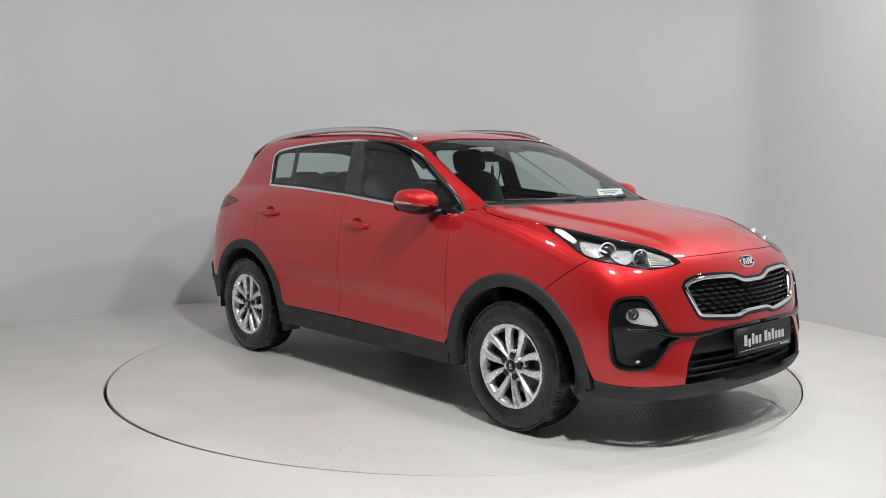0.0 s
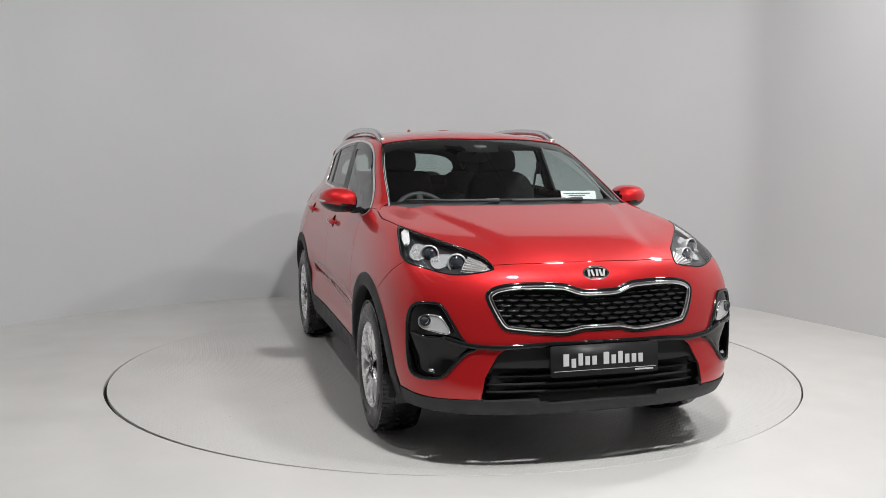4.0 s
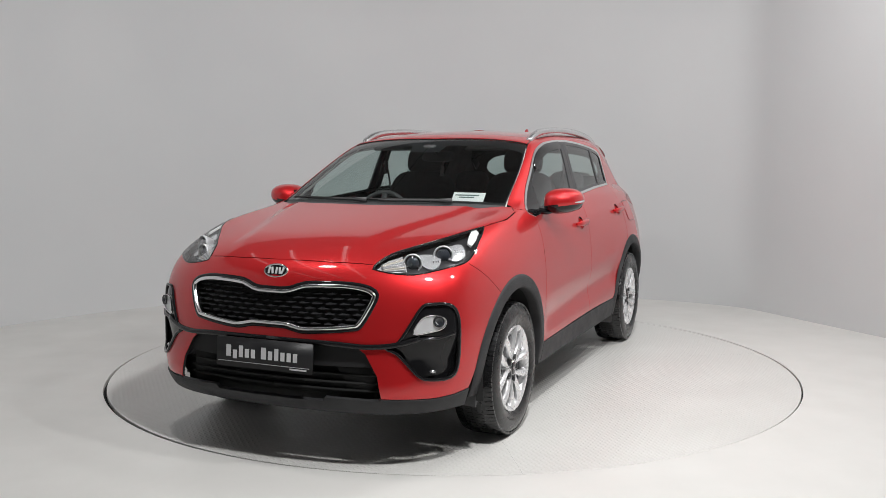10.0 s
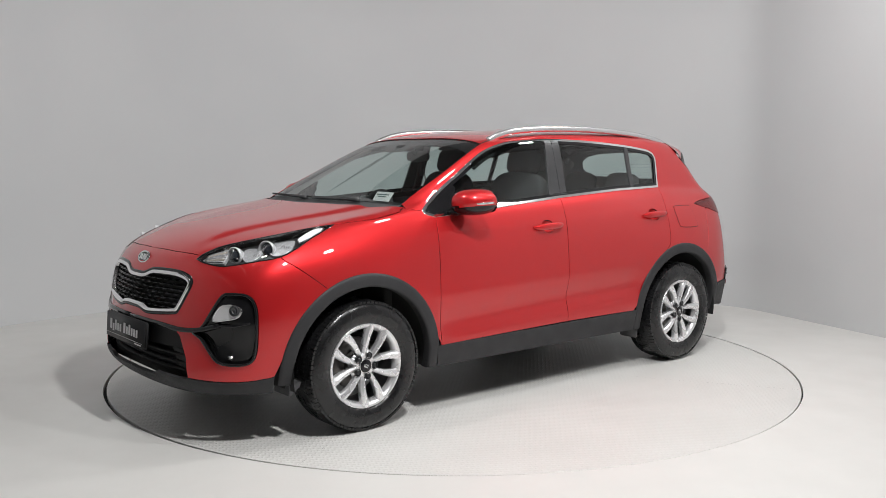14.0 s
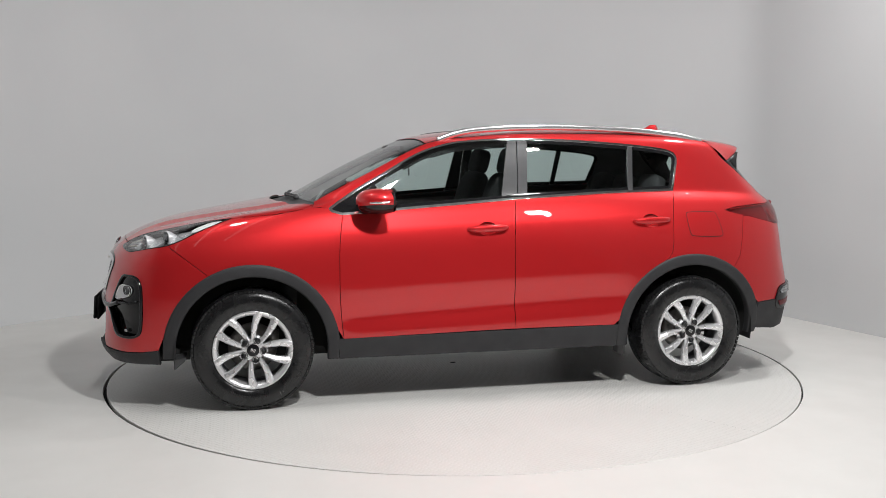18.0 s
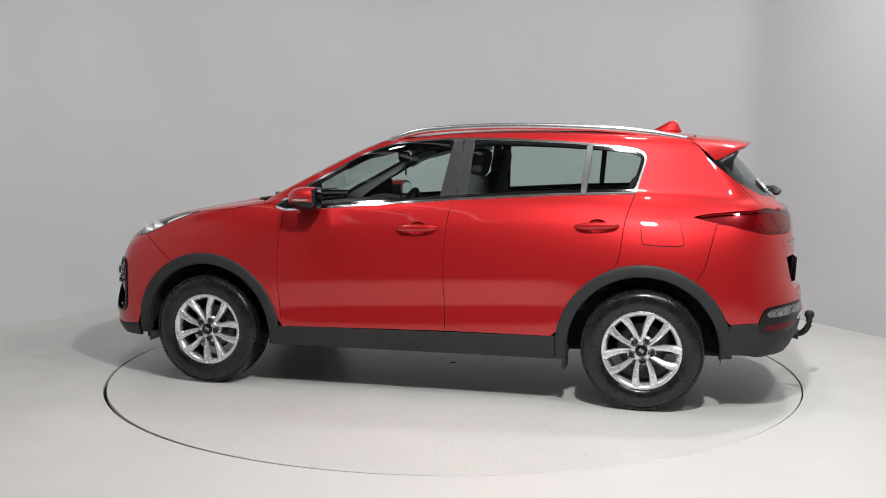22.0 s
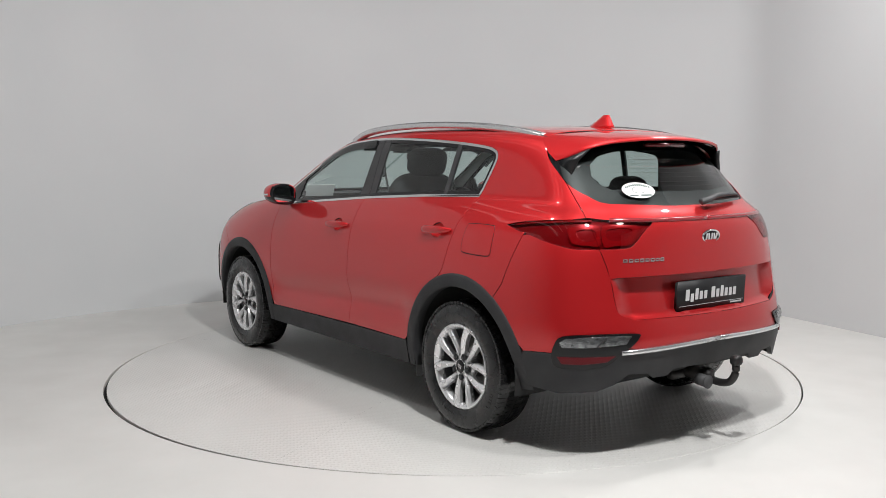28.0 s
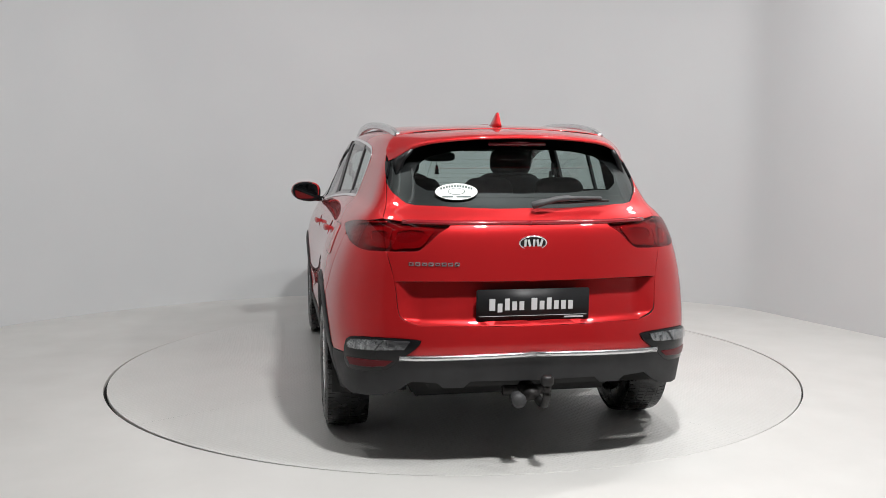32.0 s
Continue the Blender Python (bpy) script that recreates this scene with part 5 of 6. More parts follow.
    V, F = tube(fine(arm, 4), [.024] * 5 + [.020] * 6 + [.012] * 6, 8, .7)
    wp = mesh_ob("rear_wiper", V - [.012, 0, 0], F, M_TRIM, car, "black rear wiper")
    V, F = tube(fine([(-2.085, -.05, 1.207), (-2.08, -.2, 1.212), (-2.045, -.40, 1.218)], 5), .007, 6)
    mesh_ob("wiper_blade", V - [.014, 0, 0], F, M_RUBBER, wp)
    # oval sticker on the rear screen
    u0, v0 = uv_of(("r", .315, 1.26))
    c, n = surf(u0, v0), surf_n(np.array(u0), np.array(v0))
    ax = np.cross([0, 0, 1.0], n)
    ax /= np.linalg.norm(ax)
    up_ = np.cross(n, ax)

    def oval(a, b, d, nseg=32):
        return [c + ax * a * math.cos(2 * math.pi * k / nseg) + up_ * b * math.sin(2 * math.pi * k / nseg) + n * d for k in range(nseg)]
    st = mesh_ob("sticker", oval(.098, .048, .001), [tuple(range(32))], M_PAPER, rg, "white oval sticker", smooth=False)
    mesh_ob("sticker_ring", oval(.04, .020, .0022), [tuple(range(32))], M_INK, rg, smooth=False)
    mesh_ob("sticker_field", oval(.036, .017, .0030), [tuple(range(32))], M_PAPER, rg, smooth=False)
    for k in range(12):
        t = (k - 5.5) / 5.5
        q = c + ax * t * .070 + up_ * (.031 * (1 - .45 * t * t)) + n * .0025
        w1, h1 = ax * .0045, up_ * .0065
        mesh_ob("sticker_bar", [q - w1 - h1, q + w1 - h1, q + w1 + h1, q - w1 + h1], [(0, 1, 2, 3)], M_INK, rg, smooth=False)
    for t0, t1 in ((-.066, -.016), (.0, .066)):
        q0, q1 = c + ax * t0 - up_ * .031 + n * .0025, c + ax * t1 - up_ * .031 + n * .0025
        mesh_ob("sticker_bar", [q0 - up_ * .004, q1 - up_ * .004, q1 + up_ * .004, q0 + up_ * .004], [(0, 1, 2, 3)], M_INK, rg, smooth=False)
    # tow bar
    V, F = tube([(-2.05, .10, .33), (-2.05, -.10, .33)], .03, 8)
    tb = mesh_ob("tow_bar", V, F, M_RUST, car, "black iron tow bar with a swan neck")
    V, F = box((-2.13, 0.0, .345), (.09, .035, .03), .01)
    mesh_ob("tow_bracket", V, F, M_RUST, tb)
    neck = fine([(-2.16, -.03, .33), (-2.23, -.03, .312), (-2.30, -.03, .322), (-2.335, -.03, .366), (-2.340, -.03, .415)], 5)
    V, F = tube(neck, .019, 10)
    mesh_ob("tow_neck", V, F, M_RUST, tb)
    V, F = blob((-2.340, -.03, .438), (.029, .029, .027), .8)
    mesh_ob("tow_ball", V, F, M_RUST, tb, "tow ball cap")
    V, F = tube([(-2.20, .075, .335), (-2.255, .075, .33)], .030, 14)
    mesh_ob("tow_socket", V, F, M_TRIM, tb, "round trailer socket")
    V, F = tube([(-2.255, .075, .33), (-2.262, .075, .33)], .034, 14)
    mesh_ob("socket_lid", V, F, M_TRIM, tb, "black socket lid")


build_tail()


# ------------------------------------------------------------------ side fittings
def build_sides():
    # roof rails
    path = fine([(.215, .582, 1.530), (.12, .583, 1.566), (-.02, .582, 1.593), (-.3, .580, 1.611), (-.65, .577, 1.615), (-1.05, .565, 1.600), (-1.33, .550, 1.574), (-1.47, .540, 1.552), (-1.56, .532, 1.532)], 5)
    V, F = sweep([(np.array(p), np.array([0, 0, 1.0])) for p in path], [(-.017, -.028), (.015, -.028), (.018, -.004), (.013, .009), (-.010, .010), (-.018, .000)])
    rails = both_sides("roof_rail", V, F, M_SATIN, car, "satin silver roof rail")
    bead("roof_seam", ROOF_EDGE, M_TRIMF, car, [(-.003, -.006), (.003, -.006), (.003, .0005), (-.003, .0005)], off=0.0)
    # door handles
    for par, cx, cz in ((fdoor, *HANDLE_F), (rdoor, *HANDLE_R)):
        rings = []
        for t in np.linspace(-1, 1, 17):
            x = cx - t * .125
            u, v = uv_of(("s", x, cz + .004 * t))
            p = surf(u, v)
            h = .021 * (1 - .55 * abs(t) ** 3)
            o = .030 * max(1 - abs(t) ** 4, 0) ** .5
            th = .012 * (1 - .35 * abs(t) ** 3)
            if abs(t) > .99:
                h, th, o = .007, .006, .004
            rings.append([(x, p[1] + o + th * math.sin(a) + .002, p[2] + h * math.cos(a)) for a in np.linspace(0, 2 * math.pi, 10, endpoint=False)])
        V, F = loft(rings)
        both_sides("door_handle", V, [f[::-1] for f in F], M_PAINT, None, "red door handle", parents=par)
        P_, F_, N_ = patch(tagp("s", cup_line(cx, cz)), off=lambda p, a=cx, b=cz: side_form(p) - .003 - .032 * max(0, 1 - ((p[0] - a) / .054) ** 2 - ((p[2] - b) / .038) ** 2) ** .6, gap=-.004, lip=0, du=.02, dv=.03)
        both_sides("handle_cup", P_, F_, M_CUP, None, "shaded handle recess", parents=par)
    # fuel flap on the left
    flap = fine([(-1.318, 1.07), (-1.335, 1.081), (-1.42, 1.083), (-1.50, 1.08), (-1.525, 1.066), (-1.548, .96), (-1.545, .938), (-1.52, .931), (-1.42, .932), (-1.345, .938), (-1.325, .955), (-1.316, 1.02)], 3, True)
    P_, F_, N_ = patch(tagp("s", flap), off=lambda p: side_form(p) + .0035, gap=0.0035, lip=.01)
    mesh_ob("fuel_flap", P_, F_, M_PAINT, side[0], "red fuel flap", normals=N_)
    P_, F_, N_ = patch(tagp("s", inset2d(flap, -.0015)), off=lambda p: side_form(p) + .0012, gap=0, lip=0)
    mesh_ob("flap_gap", P_, F_, M_VOID, side[0], normals=N_)
    # mirrors
    c, h = (.618, .938, 1.172), (.132, .107, .073)
    V, F = blob(c, h, .84, 32, 20)
    V = np.array(V)
    V[:, 0] += .25 * (V[:, 1] - c[1]) * -0.9 * (V[:, 0] > c[0]) + 0
    V[:, 2] -= np.where(V[:, 2] < c[2], .25 * (V[:, 1] - c[1]) * -1, 0) * .5
    V[:, 0] = np.maximum(V[:, 0], c[0] - .060 - .16 * (V[:, 1] - c[1]))
    upper = lambda f: V[list(f), 2].mean() > c[2] - .020 and V[list(f), 1].mean() > c[1] - .094 and V[list(f), 0].mean() > c[0] - .052
    Fu = [f for f in F if upper(f)]
    Fl = [f for f in F if not upper(f)]

    def pick(Fs):
        ids = sorted({i for f in Fs for i in f})
        mp = {i: k for k, i in enumerate(ids)}
        return V[ids], [tuple(mp[i] for i in f) for f in Fs]
    m = both_sides("door_mirror", *pick(Fu), M_PAINT, car, "red door mirror with black base")
    both_sides("mirror_base", *pick(Fl), M_GLOSS, None, parents=m)
    g = [(c[0] - .0635 - .16 * .078 * math.copysign(abs(math.cos(a)) ** .6, math.cos(a)), c[1] + .078 * math.copysign(abs(math.cos(a)) ** .6, math.cos(a)), c[2] + .052 * math.copysign(abs(math.sin(a)) ** .6, math.sin(a))) for a in np.linspace(0, 2 * math.pi, 28, endpoint=False)]
    both_sides("mirror_glass", g, [tuple(range(28))[::-1]], M_MIRROR, None, smooth=False, parents=m)
    g = [(c[0] - .0620 - .16 * .086 * math.copysign(abs(math.cos(a)) ** .6, math.cos(a)), c[1] + .086 * math.copysign(abs(math.cos(a)) ** .6, math.cos(a)), c[2] + .060 * math.copysign(abs(math.sin(a)) ** .6, math.sin(a))) for a in np.linspace(0, 2 * math.pi, 28, endpoint=False)]
    both_sides("mirror_frame", g, [tuple(range(28))[::-1]], M_GLOSS, None, smooth=False, parents=m)
    strip = [(.725, .965, 1.172), (.705, 1.0, 1.170), (.675, 1.025, 1.169), (.63, 1.041, 1.170), (.585, 1.040, 1.172)]
    V2, F2 = tube(fine(strip, 4), .0065, 8)
    both_sides("mirror_indicator", V2, F2, M_REFLECT, None, "clear mirror indicator", parents=m)
    V2, F2 = tube(fine([(.70, .81, 1.118), (.69, .86, 1.112), (.665, .91, 1.128), (.65, .93, 1.14)], 4), [.030] * 5 + [.026] * 4 + [.024] * 4, 10, .6)
    both_sides("mirror_arm", V2, F2, M_GLOSS, None, parents=m)
    # wind deflector above the front window, small divider posts
    defl = [(x, z) for x, z in inner if -.2 < x < .50 and z > 1.30]
    lowr = [(x - .01, z - (.045 if x < .3 else .035)) for x, z in defl[::-1]]
    panel("wind_deflector", tagp("s", defl + lowr), M_SMOKE, car, off=.006, gap=0, lip=.003, label="smoked wind deflector")
    # mud flaps
    for cx, zz, hh in ((-.90, .275, .070),):
        V, F = box((cx, .795, zz), (.012, .07, hh), .008)
        both_sides("mud_flap", V, F, M_TRIM, car, "short black mud flap")
    V, F = loft([[(1.765, y, .30), (1.70, y, .31), (1.705, y, .29), (1.757, y, .245), (1.765, y, .245)] for y in (.70, .705, .845, .85)])
    both_sides("mud_flap", V, F, M_TRIM, car, "black air deflector before the wheel", smooth=False)
    # front wipers and scuttle
    panel("scuttle", [("u", 0, 6.88), ("u", 1.3, 6.90), ("u", 2.7, 7.0), ("u", 2.65, 7.55), ("u", 1.2, 7.62), ("u", 0, 7.62)], M_TRIM, car, sym=True, off=-.012, gap=0, lip=.02, label="black plastic scuttle")
    for y0, y1 in ((-.10, -.52), (.42, -.02)):
        pts = []
        for t in np.linspace(0, 1, 9):
            y = y0 + (y1 - y0) * t
            u, v = uv_near((1.09 - .16 * abs(y) ** 1.6, abs(y), 1.185 - .02 * abs(y)))
            p, n = surf(u, v), surf_n(np.array(u), np.array(v))
            pts.append((p[0] + n[0] * .012, y, p[2] + n[2] * .012 - .004))
        V, F = tube(pts, [.016, .014] + [.007] * 7, 6)
        wpf = mesh_ob("front_wiper", V, F, M_TRIM, car, "black windscreen wiper")
        V, F = tube([(a - .012, b - .10, c_ + .004) for a, b, c_ in pts], .006, 6)
        mesh_ob("wiper_blade", V, F, M_RUBBER, wpf)


M_CUP = M_PAINT
M_SMOKE = glass("smoked_plastic", (0.10, 0.10, 0.105))
build_sides()
# ------------------------------------------------------------------ cabin
def build_cabin():
    # linings follow the body from inside
    def lining(name, outline, mat, off, sym=False, **kw):
        r = patch(outline, off=off, gap=-.01, lip=0, **kw)
        r = (r[0], [tuple(f[::-1]) for f in r[1]], -r[2])
        if sym:
            r = half_both(*r)
            mesh_ob(name, r[0], r[1], mat, car, normals=r[2])
        else:
            mesh_ob(name, r[0], r[1], mat, car, normals=r[2])
            r = flip(*r)
            mesh_ob(name, r[0], r[1], mat, car, normals=r[2])
    lining("headlining", [(.30, 0, 1.541), (.27, .3, 1.534)] + ROOF_EDGE + [(-1.60, .45, 1.54), (-1.62, .2, 1.556), (-1.62, 0, 1.560), ("u", 12, NV), ("u", 9, NV), ("u", 6, NV), ("u", 3, NV), ("u", 0, NV)], M_LINING, -.03, True)
    lining("a_pillar_trim", ROOF_EDGE[:1] + [("u", 2.62, 9.6), ("u", 2.62, 9.0), ("u", 2.62, 8.5), ("u", 2.7, 8.0), ("u", 2.85, 7.5), (.975, .745, 1.137), (.935, .79, 1.133)]
           + tagp("s", [q for q in DLO_UP if q[0] > .195]), M_PALE, -.035)
    lining("pillar_trim", TG_SEAM[::-1] + ROOF_EDGE[::-1]
           + tagp("s", [q for q in DLO_UP if q[0] < .195]) + tagp("s", [(-1.235, 1.09), (-1.40, 1.08), (-1.60, 1.09)]) + TL_UP[::-1], M_TRIM, -.035)
    lining("door_lining", tagp("s", [(.80, 1.10), (.83, .84), (.80, .45), (-.20, .45), (-.22, 1.16), (.046, 1.14), (.526, 1.105)]), M_TRIM, -.055)
    lining("door_lining", tagp("s", [(-.23, 1.16), (-.21, .45), (-.80, .45), (-.92, .65), (-1.13, .78), (-1.20, .99), (-1.26, 1.20), (-.82, 1.19)]), M_TRIM, -.055)
    lining("tailgate_lining", [(-2.06, 0, 1.185), (-2.05, .227, 1.187), (-1.98, .50, 1.20), (-2.09, .55, .9), (-2.20, 0, .9)], M_TRIM, -.05, True)
    # pillar and screen edges in black
    wo = [(.33, 0, 1.543), (.318, .3, 1.536), (.297, .595, 1.512)] + [("u", 2.5, 9.6), ("u", 2.5, 9.0), ("u", 2.5, 8.5), ("u", 2.55, 8.0), ("u", 2.6, 7.55), ("u", 1.2, 7.6), ("u", 0, 7.6)]
    wi = [("u", 0, 7.78), ("u", 1.2, 7.78), ("u", 2.48, 7.75), ("u", 2.45, 8.2), ("u", 2.44, 9.0), ("u", 2.36, 9.85), ("u", 1.2, 10.15), ("u", .32, 10.12), ("u", .25, 9.75), ("u", 0, 9.72)]
    panel("screen_band", wo + wi, M_BAND, car, sym=True, off=-.012, gap=0, lip=0, label="black printed windscreen edge")
    gi = [(-2.00, 0, 1.240), (-1.99, .22, 1.243), (-1.935, .44, 1.256), (-1.89, .485, 1.285), (-1.855, .495, 1.325), (-1.83, .475, 1.385), (-1.815, .41, 1.425), (-1.81, .3, 1.438), (-1.815, 0, 1.444)]
    panel("rear_screen_band", GLASS_R + gi, M_BAND, car, sym=True, off=-.014, gap=0, lip=0, label="black printed rear screen edge")
    for k in range(9):
        z = 1.24 + k * .022
        pts = [("r", y, z + .006 * y) for y in np.linspace(.0, .50 - .02 * k, 8)]
        bead("heater_wire", pts, M_BAND, car, [(-.0004, -.0003), (.0004, -.0003), (.0004, .0003), (-.0004, .0003)], off=-.012, sym_y=True)
    # floor pan and underbody; black boxes added behind the intake block light from below
    for c, h, r in (((.0, 0, .295), (.86, .60, .075), .01), ((.0, 0, .33), (.86, .80, .05), .01), ((1.335, 0, .33), (.48, .50, .11), .02), ((-1.335, 0, .38), (.48, .50, .13), .02), ((1.97, 0, .42), (.09, .60, .14), .02), ((2.07, 0, .40), (.06, .50, .115), .01), ((2.03, 0, .40), (.06, .57, .115), .01), ((1.92, 0, .285), (.15, .52, .03), .01),
                    ((1.86, 0, .285), (.11, .66, .03), .01), ((-1.95, 0, .41), (.16, .48, .05), .02), ((1.80, 0, .62), (.12, .62, .28), .03), ((1.12, 0, .75), (.04, .78, .30), .01)):
        V, F = box(c, h, r)
        mesh_ob("underbody_box", V, F, M_VOID, car, "black box closing the underbody")
    # exhaust box and rear axle
    V, F = tube([(-1.335, .62, .33), (-1.335, -.62, .33)], .04, 10)
    mesh_ob("rear_axle", V, F, M_RUST, car)
    V, F = blob((-1.84, .38, .405), (.14, .22, .055), .6)
    mesh_ob("silencer", V, F, M_RUST, car, "dark steel silencer")
    # dashboard
    rings = []
    for y in np.linspace(-.76, .76, 15):
        e = abs(y) / .76
        d = .05 * e ** 4
        rings.append([(.98 - .10 * e * e, y, .70), (1.02 - .14 * e * e, y, 1.085 - .01 * e), (.90 - .10 * e * e, y, 1.115), (.66, y, 1.112 - .02 * e), (.56 + d, y, 1.085), (.52 + d, y, 1.0), (.55, y, .85), (.62, y, .70)])
    V, F = loft(rings)
    mesh_ob("dashboard", V, F, M_TRIM, car, "black dashboard")
    V, F = blob((.56, -.37, 1.11), (.10, .17, .045), .7)
    mesh_ob("instrument_hood", V, F, M_TRIM, car)
    # steering wheel on the right
    R = Matrix.Translation((.40, -.37, 1.02)) @ Matrix.Rotation(radians(-24), 4, "Y")
    ringp = [(0, .185 * math.cos(a), .185 * math.sin(a)) for a in np.linspace(0, 2 * math.pi, 33)]
    V, F = tube(ringp, .016, 10)
    sw = mesh_ob("steering_wheel", place(R, V), F, M_TRIM, car, "black leather steering wheel")
    V, F = blob((.01, 0, -.01), (.03, .075, .06), .7)
    mesh_ob("steering_hub", place(R, V), F, M_TRIM, sw)
    for a in (0, 180, 270):
        V, F = box((.005, .0, .12), (.008, .02, .06), .004)
        mesh_ob("steering_spoke", place(R @ Matrix.Rotation(radians(a + 90), 4, "X"), V), F, M_TRIM, sw)
    V, F = tube([(.40, -.37, 1.02), (.62, -.37, .95)], .035, 10)
    mesh_ob("steering_column", V, F, M_TRIM, sw)

    # seats
    def seat(x, y, w, backrest, tilt, zt, head):
        V, F = blob((x + .22, y, .58), (.27, w, .11), .55)
        s = mesh_ob("seat", V, F, M_CLOTH, car, "dark grey cloth seat")
        V, F = blob((0, 0, backrest), (.075, w, backrest), .5, 28, 18)
        V = np.array(V)
        V[:, 0] -= .03 * np.cos(V[:, 1] / w * 1.4) * (V[:, 2] < 1.4 * backrest)
        R = Matrix.Translation((x - .03, y, .60)) @ Matrix.Rotation(radians(-tilt), 4, "Y")
        mesh_ob("backrest", place(R, V), F, M_CLOTH, s)
        for hy in head:
            V, F = blob((.0, hy, 2 * backrest + (.075 if backrest > .3 else .10)), (.055, .135, .088), .55)
            mesh_ob("head_restraint", place(R, V), F, M_CLOTH, s)
            V, F = join(tube([(0, hy - .05, 2 * backrest - .02), (0, hy - .05, 2 * backrest + .07)], .007, 6), tube([(0, hy + .05, 2 * backrest - .02), (0, hy + .05, 2 * backrest + .07)], .007, 6))
            mesh_ob("restraint_post", place(R, V), F, M_SATIN, s)
    seat(-.08, -.37, .26, .370, 14, 0, (0,))
    seat(-.08, .37, .26, .370, 14, 0, (0,))
    seat(-1.02, 0, .66, .28, 20, 0, (-.40, .0, .40))
    # rear-view mirror and belts
    V, F = blob((.30, .0, 1.425), (.018, .115, .035), .6)
    rv = mesh_ob("cabin_mirror", V, F, M_TRIM, car, "black rear-view mirror")
    V, F = tube([(.31, 0, 1.44), (.385, 0, 1.49)], .012, 8)
    mesh_ob("mirror_stalk", V, F, M_TRIM, rv)
    V, F = blob((.40, 0, 1.478), (.06, .05, .022), .7)
    mesh_ob("sensor_box", V, F, M_TRIM, rv)
    V, F = tube(fine([(-.27, .66, 1.33), (-.30, .64, 1.1), (-.30, .62, .8)], 4), .014, 6, .25)
    both_sides("seat_belt", V, F, M_TRIM, car)
    V, F = box((-.27, .675, 1.345), (.02, .012, .045), .006)
    both_sides("belt_loop", V, F, M_TRIM, car)
    # pendant hanging from the mirror
    V, F = tube([(.29, .02, 1.40), (.285, .02, 1.365)], .0015, 6)
    mesh_ob("pendant_cord", V, F, M_RUBBER, rv)
    V, F = loft([[(.282, .02 + w, z), (.286, .02 + w, z), (.286, .02 - w, z), (.282, .02 - w, z)] for w, z in ((.004, 1.366), (.012, 1.352), (.008, 1.345), (.017, 1.328), (.010, 1.320), (.020, 1.300), (.003, 1.298))])
    mesh_ob("pendant", V, F, M_RUBBER, rv, "black hanging air freshener", smooth=False)
    # sun visors, grab handles
    V, F = box((.19, .33, 1.490), (.08, .16, .009), .005, Matrix.Rotation(radians(14), 4, "Y").to_4x4())
    both_sides("sun_visor", V, F, M_LINING, car)
    # notice on the dashboard
    R = Matrix.Translation((.925, .46, 1.178)) @ Matrix.Rotation(radians(-10), 4, "Z") @ Matrix.Rotation(radians(-34), 4, "Y")
    V, F = box((0, 0, 0), (.0015, .105, .05), 0)
    pp = mesh_ob("notice", place(R, V), F, M_PAPER, car, "white paper notice behind the windscreen", smooth=False)
    for z, w in ((.032, .08), (.018, .05)):
        V, F = box((.0022, -.01, z), (.0004, w, .0035), 0)
        mesh_ob("notice_bar", place(R, V), F, M_INK, pp, smooth=False)


build_cabin()
# ------------------------------------------------------------------ turntable
def build_turntable():
    t = new("turntable")
    tagged(t, "round white painted turntable of chequer plate, flush in the floor", "turntable")
    # four plates with fine joints between them
    for k in range(4):
        a0, a1 = math.pi / 2 * k + .0001, math.pi / 2 * (k + 1) - .0001
        V, F = [], []
        m = 33
        for r in (0.02, .7, 1.4, DISC_R - .003, DISC_R, DISC_R):
            for j in range(m):
                a = a0 + (a1 - a0) * j / (m - 1) + 0.546
                V.append((r * math.cos(a), r * math.sin(a), 0.0015))
        for j in range(m):
            V[5 * m + j] = (V[5 * m + j][0], V[5 * m + j][1], -.02)
            V[4 * m + j] = (V[4 * m + j][0], V[4 * m + j][1], -.0005)
        for i in range(5):
            for j in range(m - 1):
                F.append((i * m + j, (i + 1) * m + j, (i + 1) * m + j + 1, i * m + j + 1))
        mesh_ob("deck_plate", V, F, M_DECK, t, smooth=False)
    return t


M_DECK = vary(material("deck_paint", (0.7, 0.7, 0.68), 0.4), (0.74, 0.73, 0.705), (0.69, 0.68, 0.655), 1.8, 0.30, 0.34)


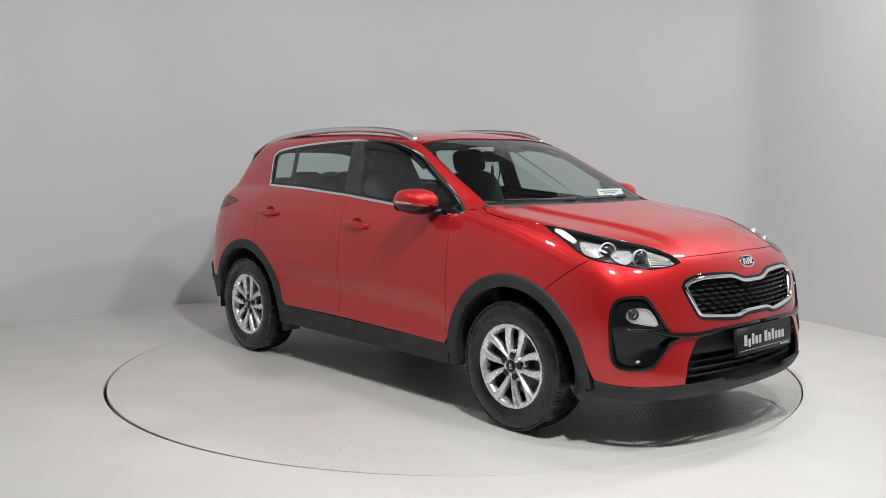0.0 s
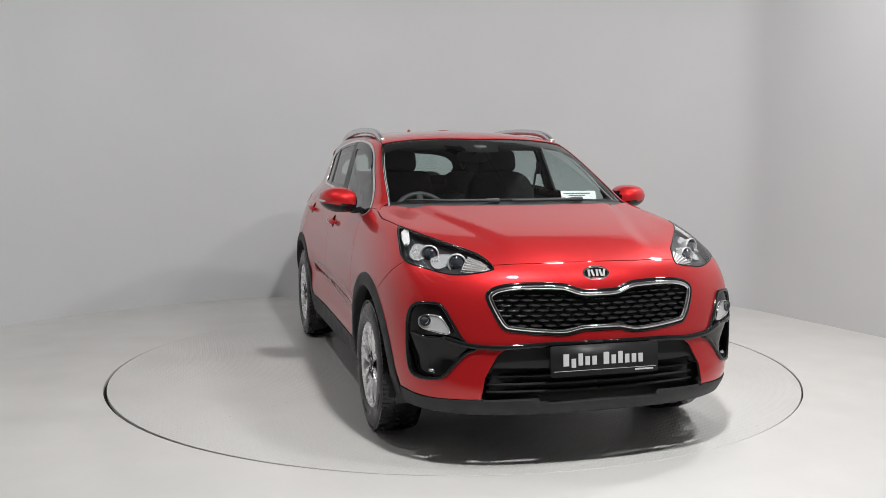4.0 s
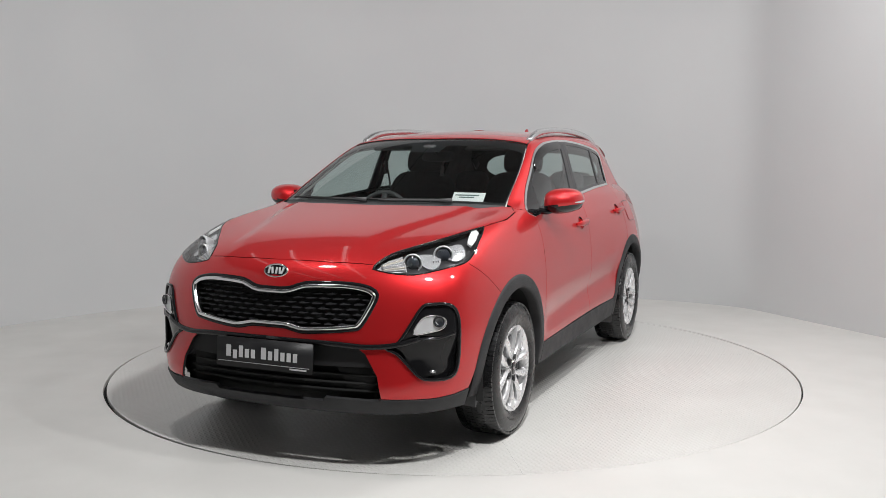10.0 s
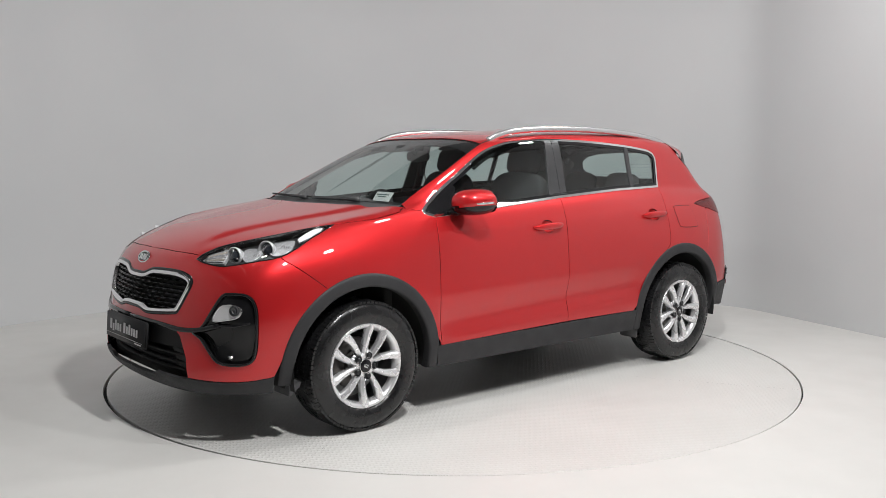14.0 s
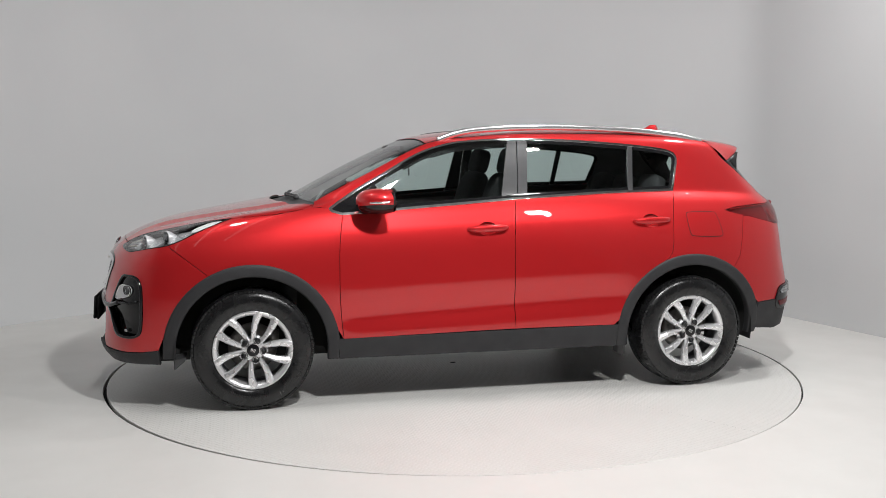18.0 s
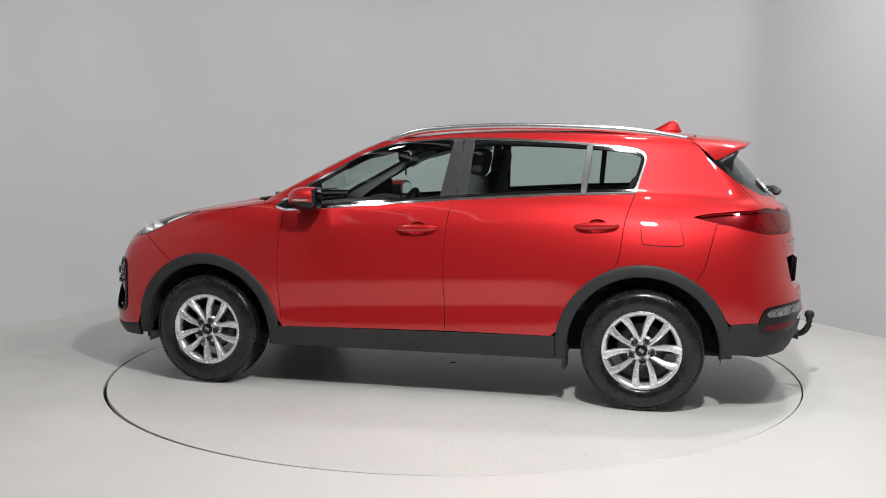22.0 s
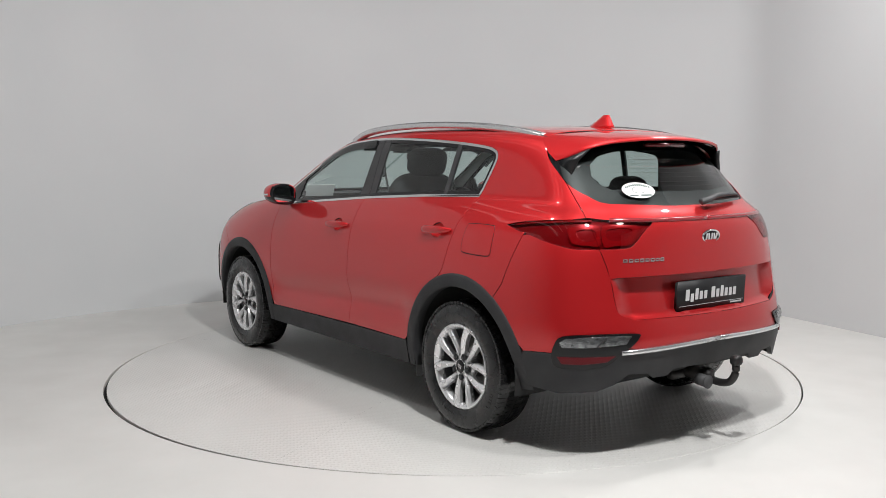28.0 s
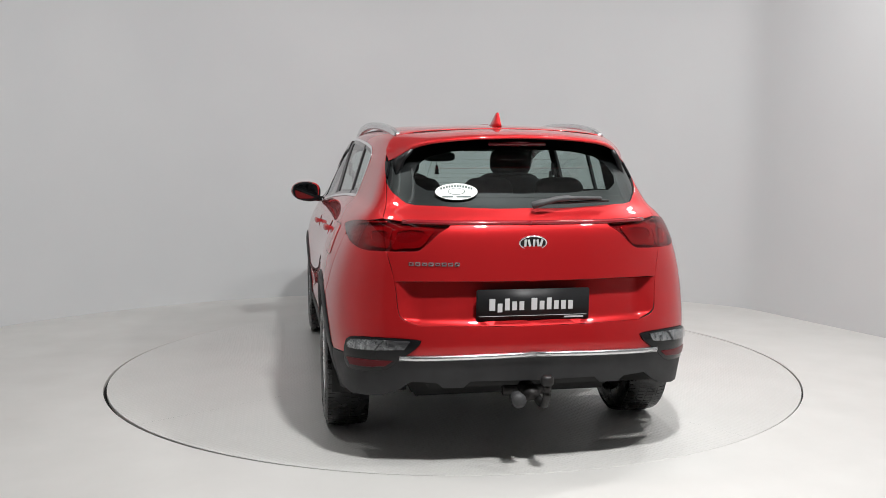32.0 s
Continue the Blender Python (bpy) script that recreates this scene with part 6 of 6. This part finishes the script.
def chequer(m):
    """Low raised bars of chequer plate, in alternating directions."""
    nt = m.node_tree
    b = nt.nodes["Principled BSDF"]
    tc = nt.nodes.new("ShaderNodeTexCoord")
    mp = nt.nodes.new("ShaderNodeMapping")
    mp.inputs["Rotation"].default_value[2] = radians(45)
    nt.links.new(tc.outputs["Object"], mp.inputs[0])
    ch = nt.nodes.new("ShaderNodeTexChecker")
    ch.inputs["Scale"].default_value = 38.0
    nt.links.new(mp.outputs[0], ch.inputs[0])
    sx = nt.nodes.new("ShaderNodeSeparateXYZ")
    nt.links.new(mp.outputs[0], sx.inputs[0])

    def wave(out, freq):
        a = nt.nodes.new("ShaderNodeMath")
        a.operation = "MULTIPLY"
        a.inputs[1].default_value = freq
        nt.links.new(out, a.inputs[0])
        s = nt.nodes.new("ShaderNodeMath")
        s.operation = "SINE"
        nt.links.new(a.outputs[0], s.inputs[0])
        p = nt.nodes.new("ShaderNodeMath")
        p.operation = "ABSOLUTE"
        nt.links.new(s.outputs[0], p.inputs[0])
        return p.outputs[0]
    f = math.pi * 38
    x1, y1 = wave(sx.outputs[0], f), wave(sx.outputs[1], f)
    hx = nt.nodes.new("ShaderNodeMix")
    nt.links.new(ch.outputs["Fac"], hx.inputs[0])

    def power(out, e):
        q = nt.nodes.new("ShaderNodeMath")
        q.operation = "POWER"
        q.inputs[1].default_value = e
        nt.links.new(out, q.inputs[0])
        return q.outputs[0]

    def mul(a, c):
        q = nt.nodes.new("ShaderNodeMath")
        q.operation = "MULTIPLY"
        nt.links.new(a, q.inputs[0])
        nt.links.new(c, q.inputs[1])
        return q.outputs[0]
    nt.links.new(mul(power(x1, 6), power(y1, .6)), hx.inputs[2])
    nt.links.new(mul(power(y1, 6), power(x1, .6)), hx.inputs[3])
    bp = nt.nodes.new("ShaderNodeBump")
    bp.inputs["Strength"].default_value, bp.inputs["Distance"].default_value = 0.45, 0.004
    nt.links.new(hx.outputs[0], bp.inputs["Height"])
    nt.links.new(bp.outputs[0], b.inputs["Normal"])


chequer(M_DECK)
turntable = build_turntable()


def motions():
    rows_car, rows_disc = [], []
    for k in range(0, 33):
        t = float(k)
        th = -2.6741 - 0.116524 * (t - 16) - 0.0000118 * (t - 16) ** 2 + 0.00000367 * (t - 16) ** 3
        c, s = math.cos(th), math.sin(th)
        ox, oy = 0.034, 0.039
        rows_car.append((t, pose(c * ox - s * oy, s * ox + c * oy, 0.0, 0, 0, math.degrees(th))))
        rows_disc.append((t, pose(0, 0, 0, 0, 0, math.degrees(th))))
    walk(car, rows_car)
    walk(turntable, rows_disc)


motions()
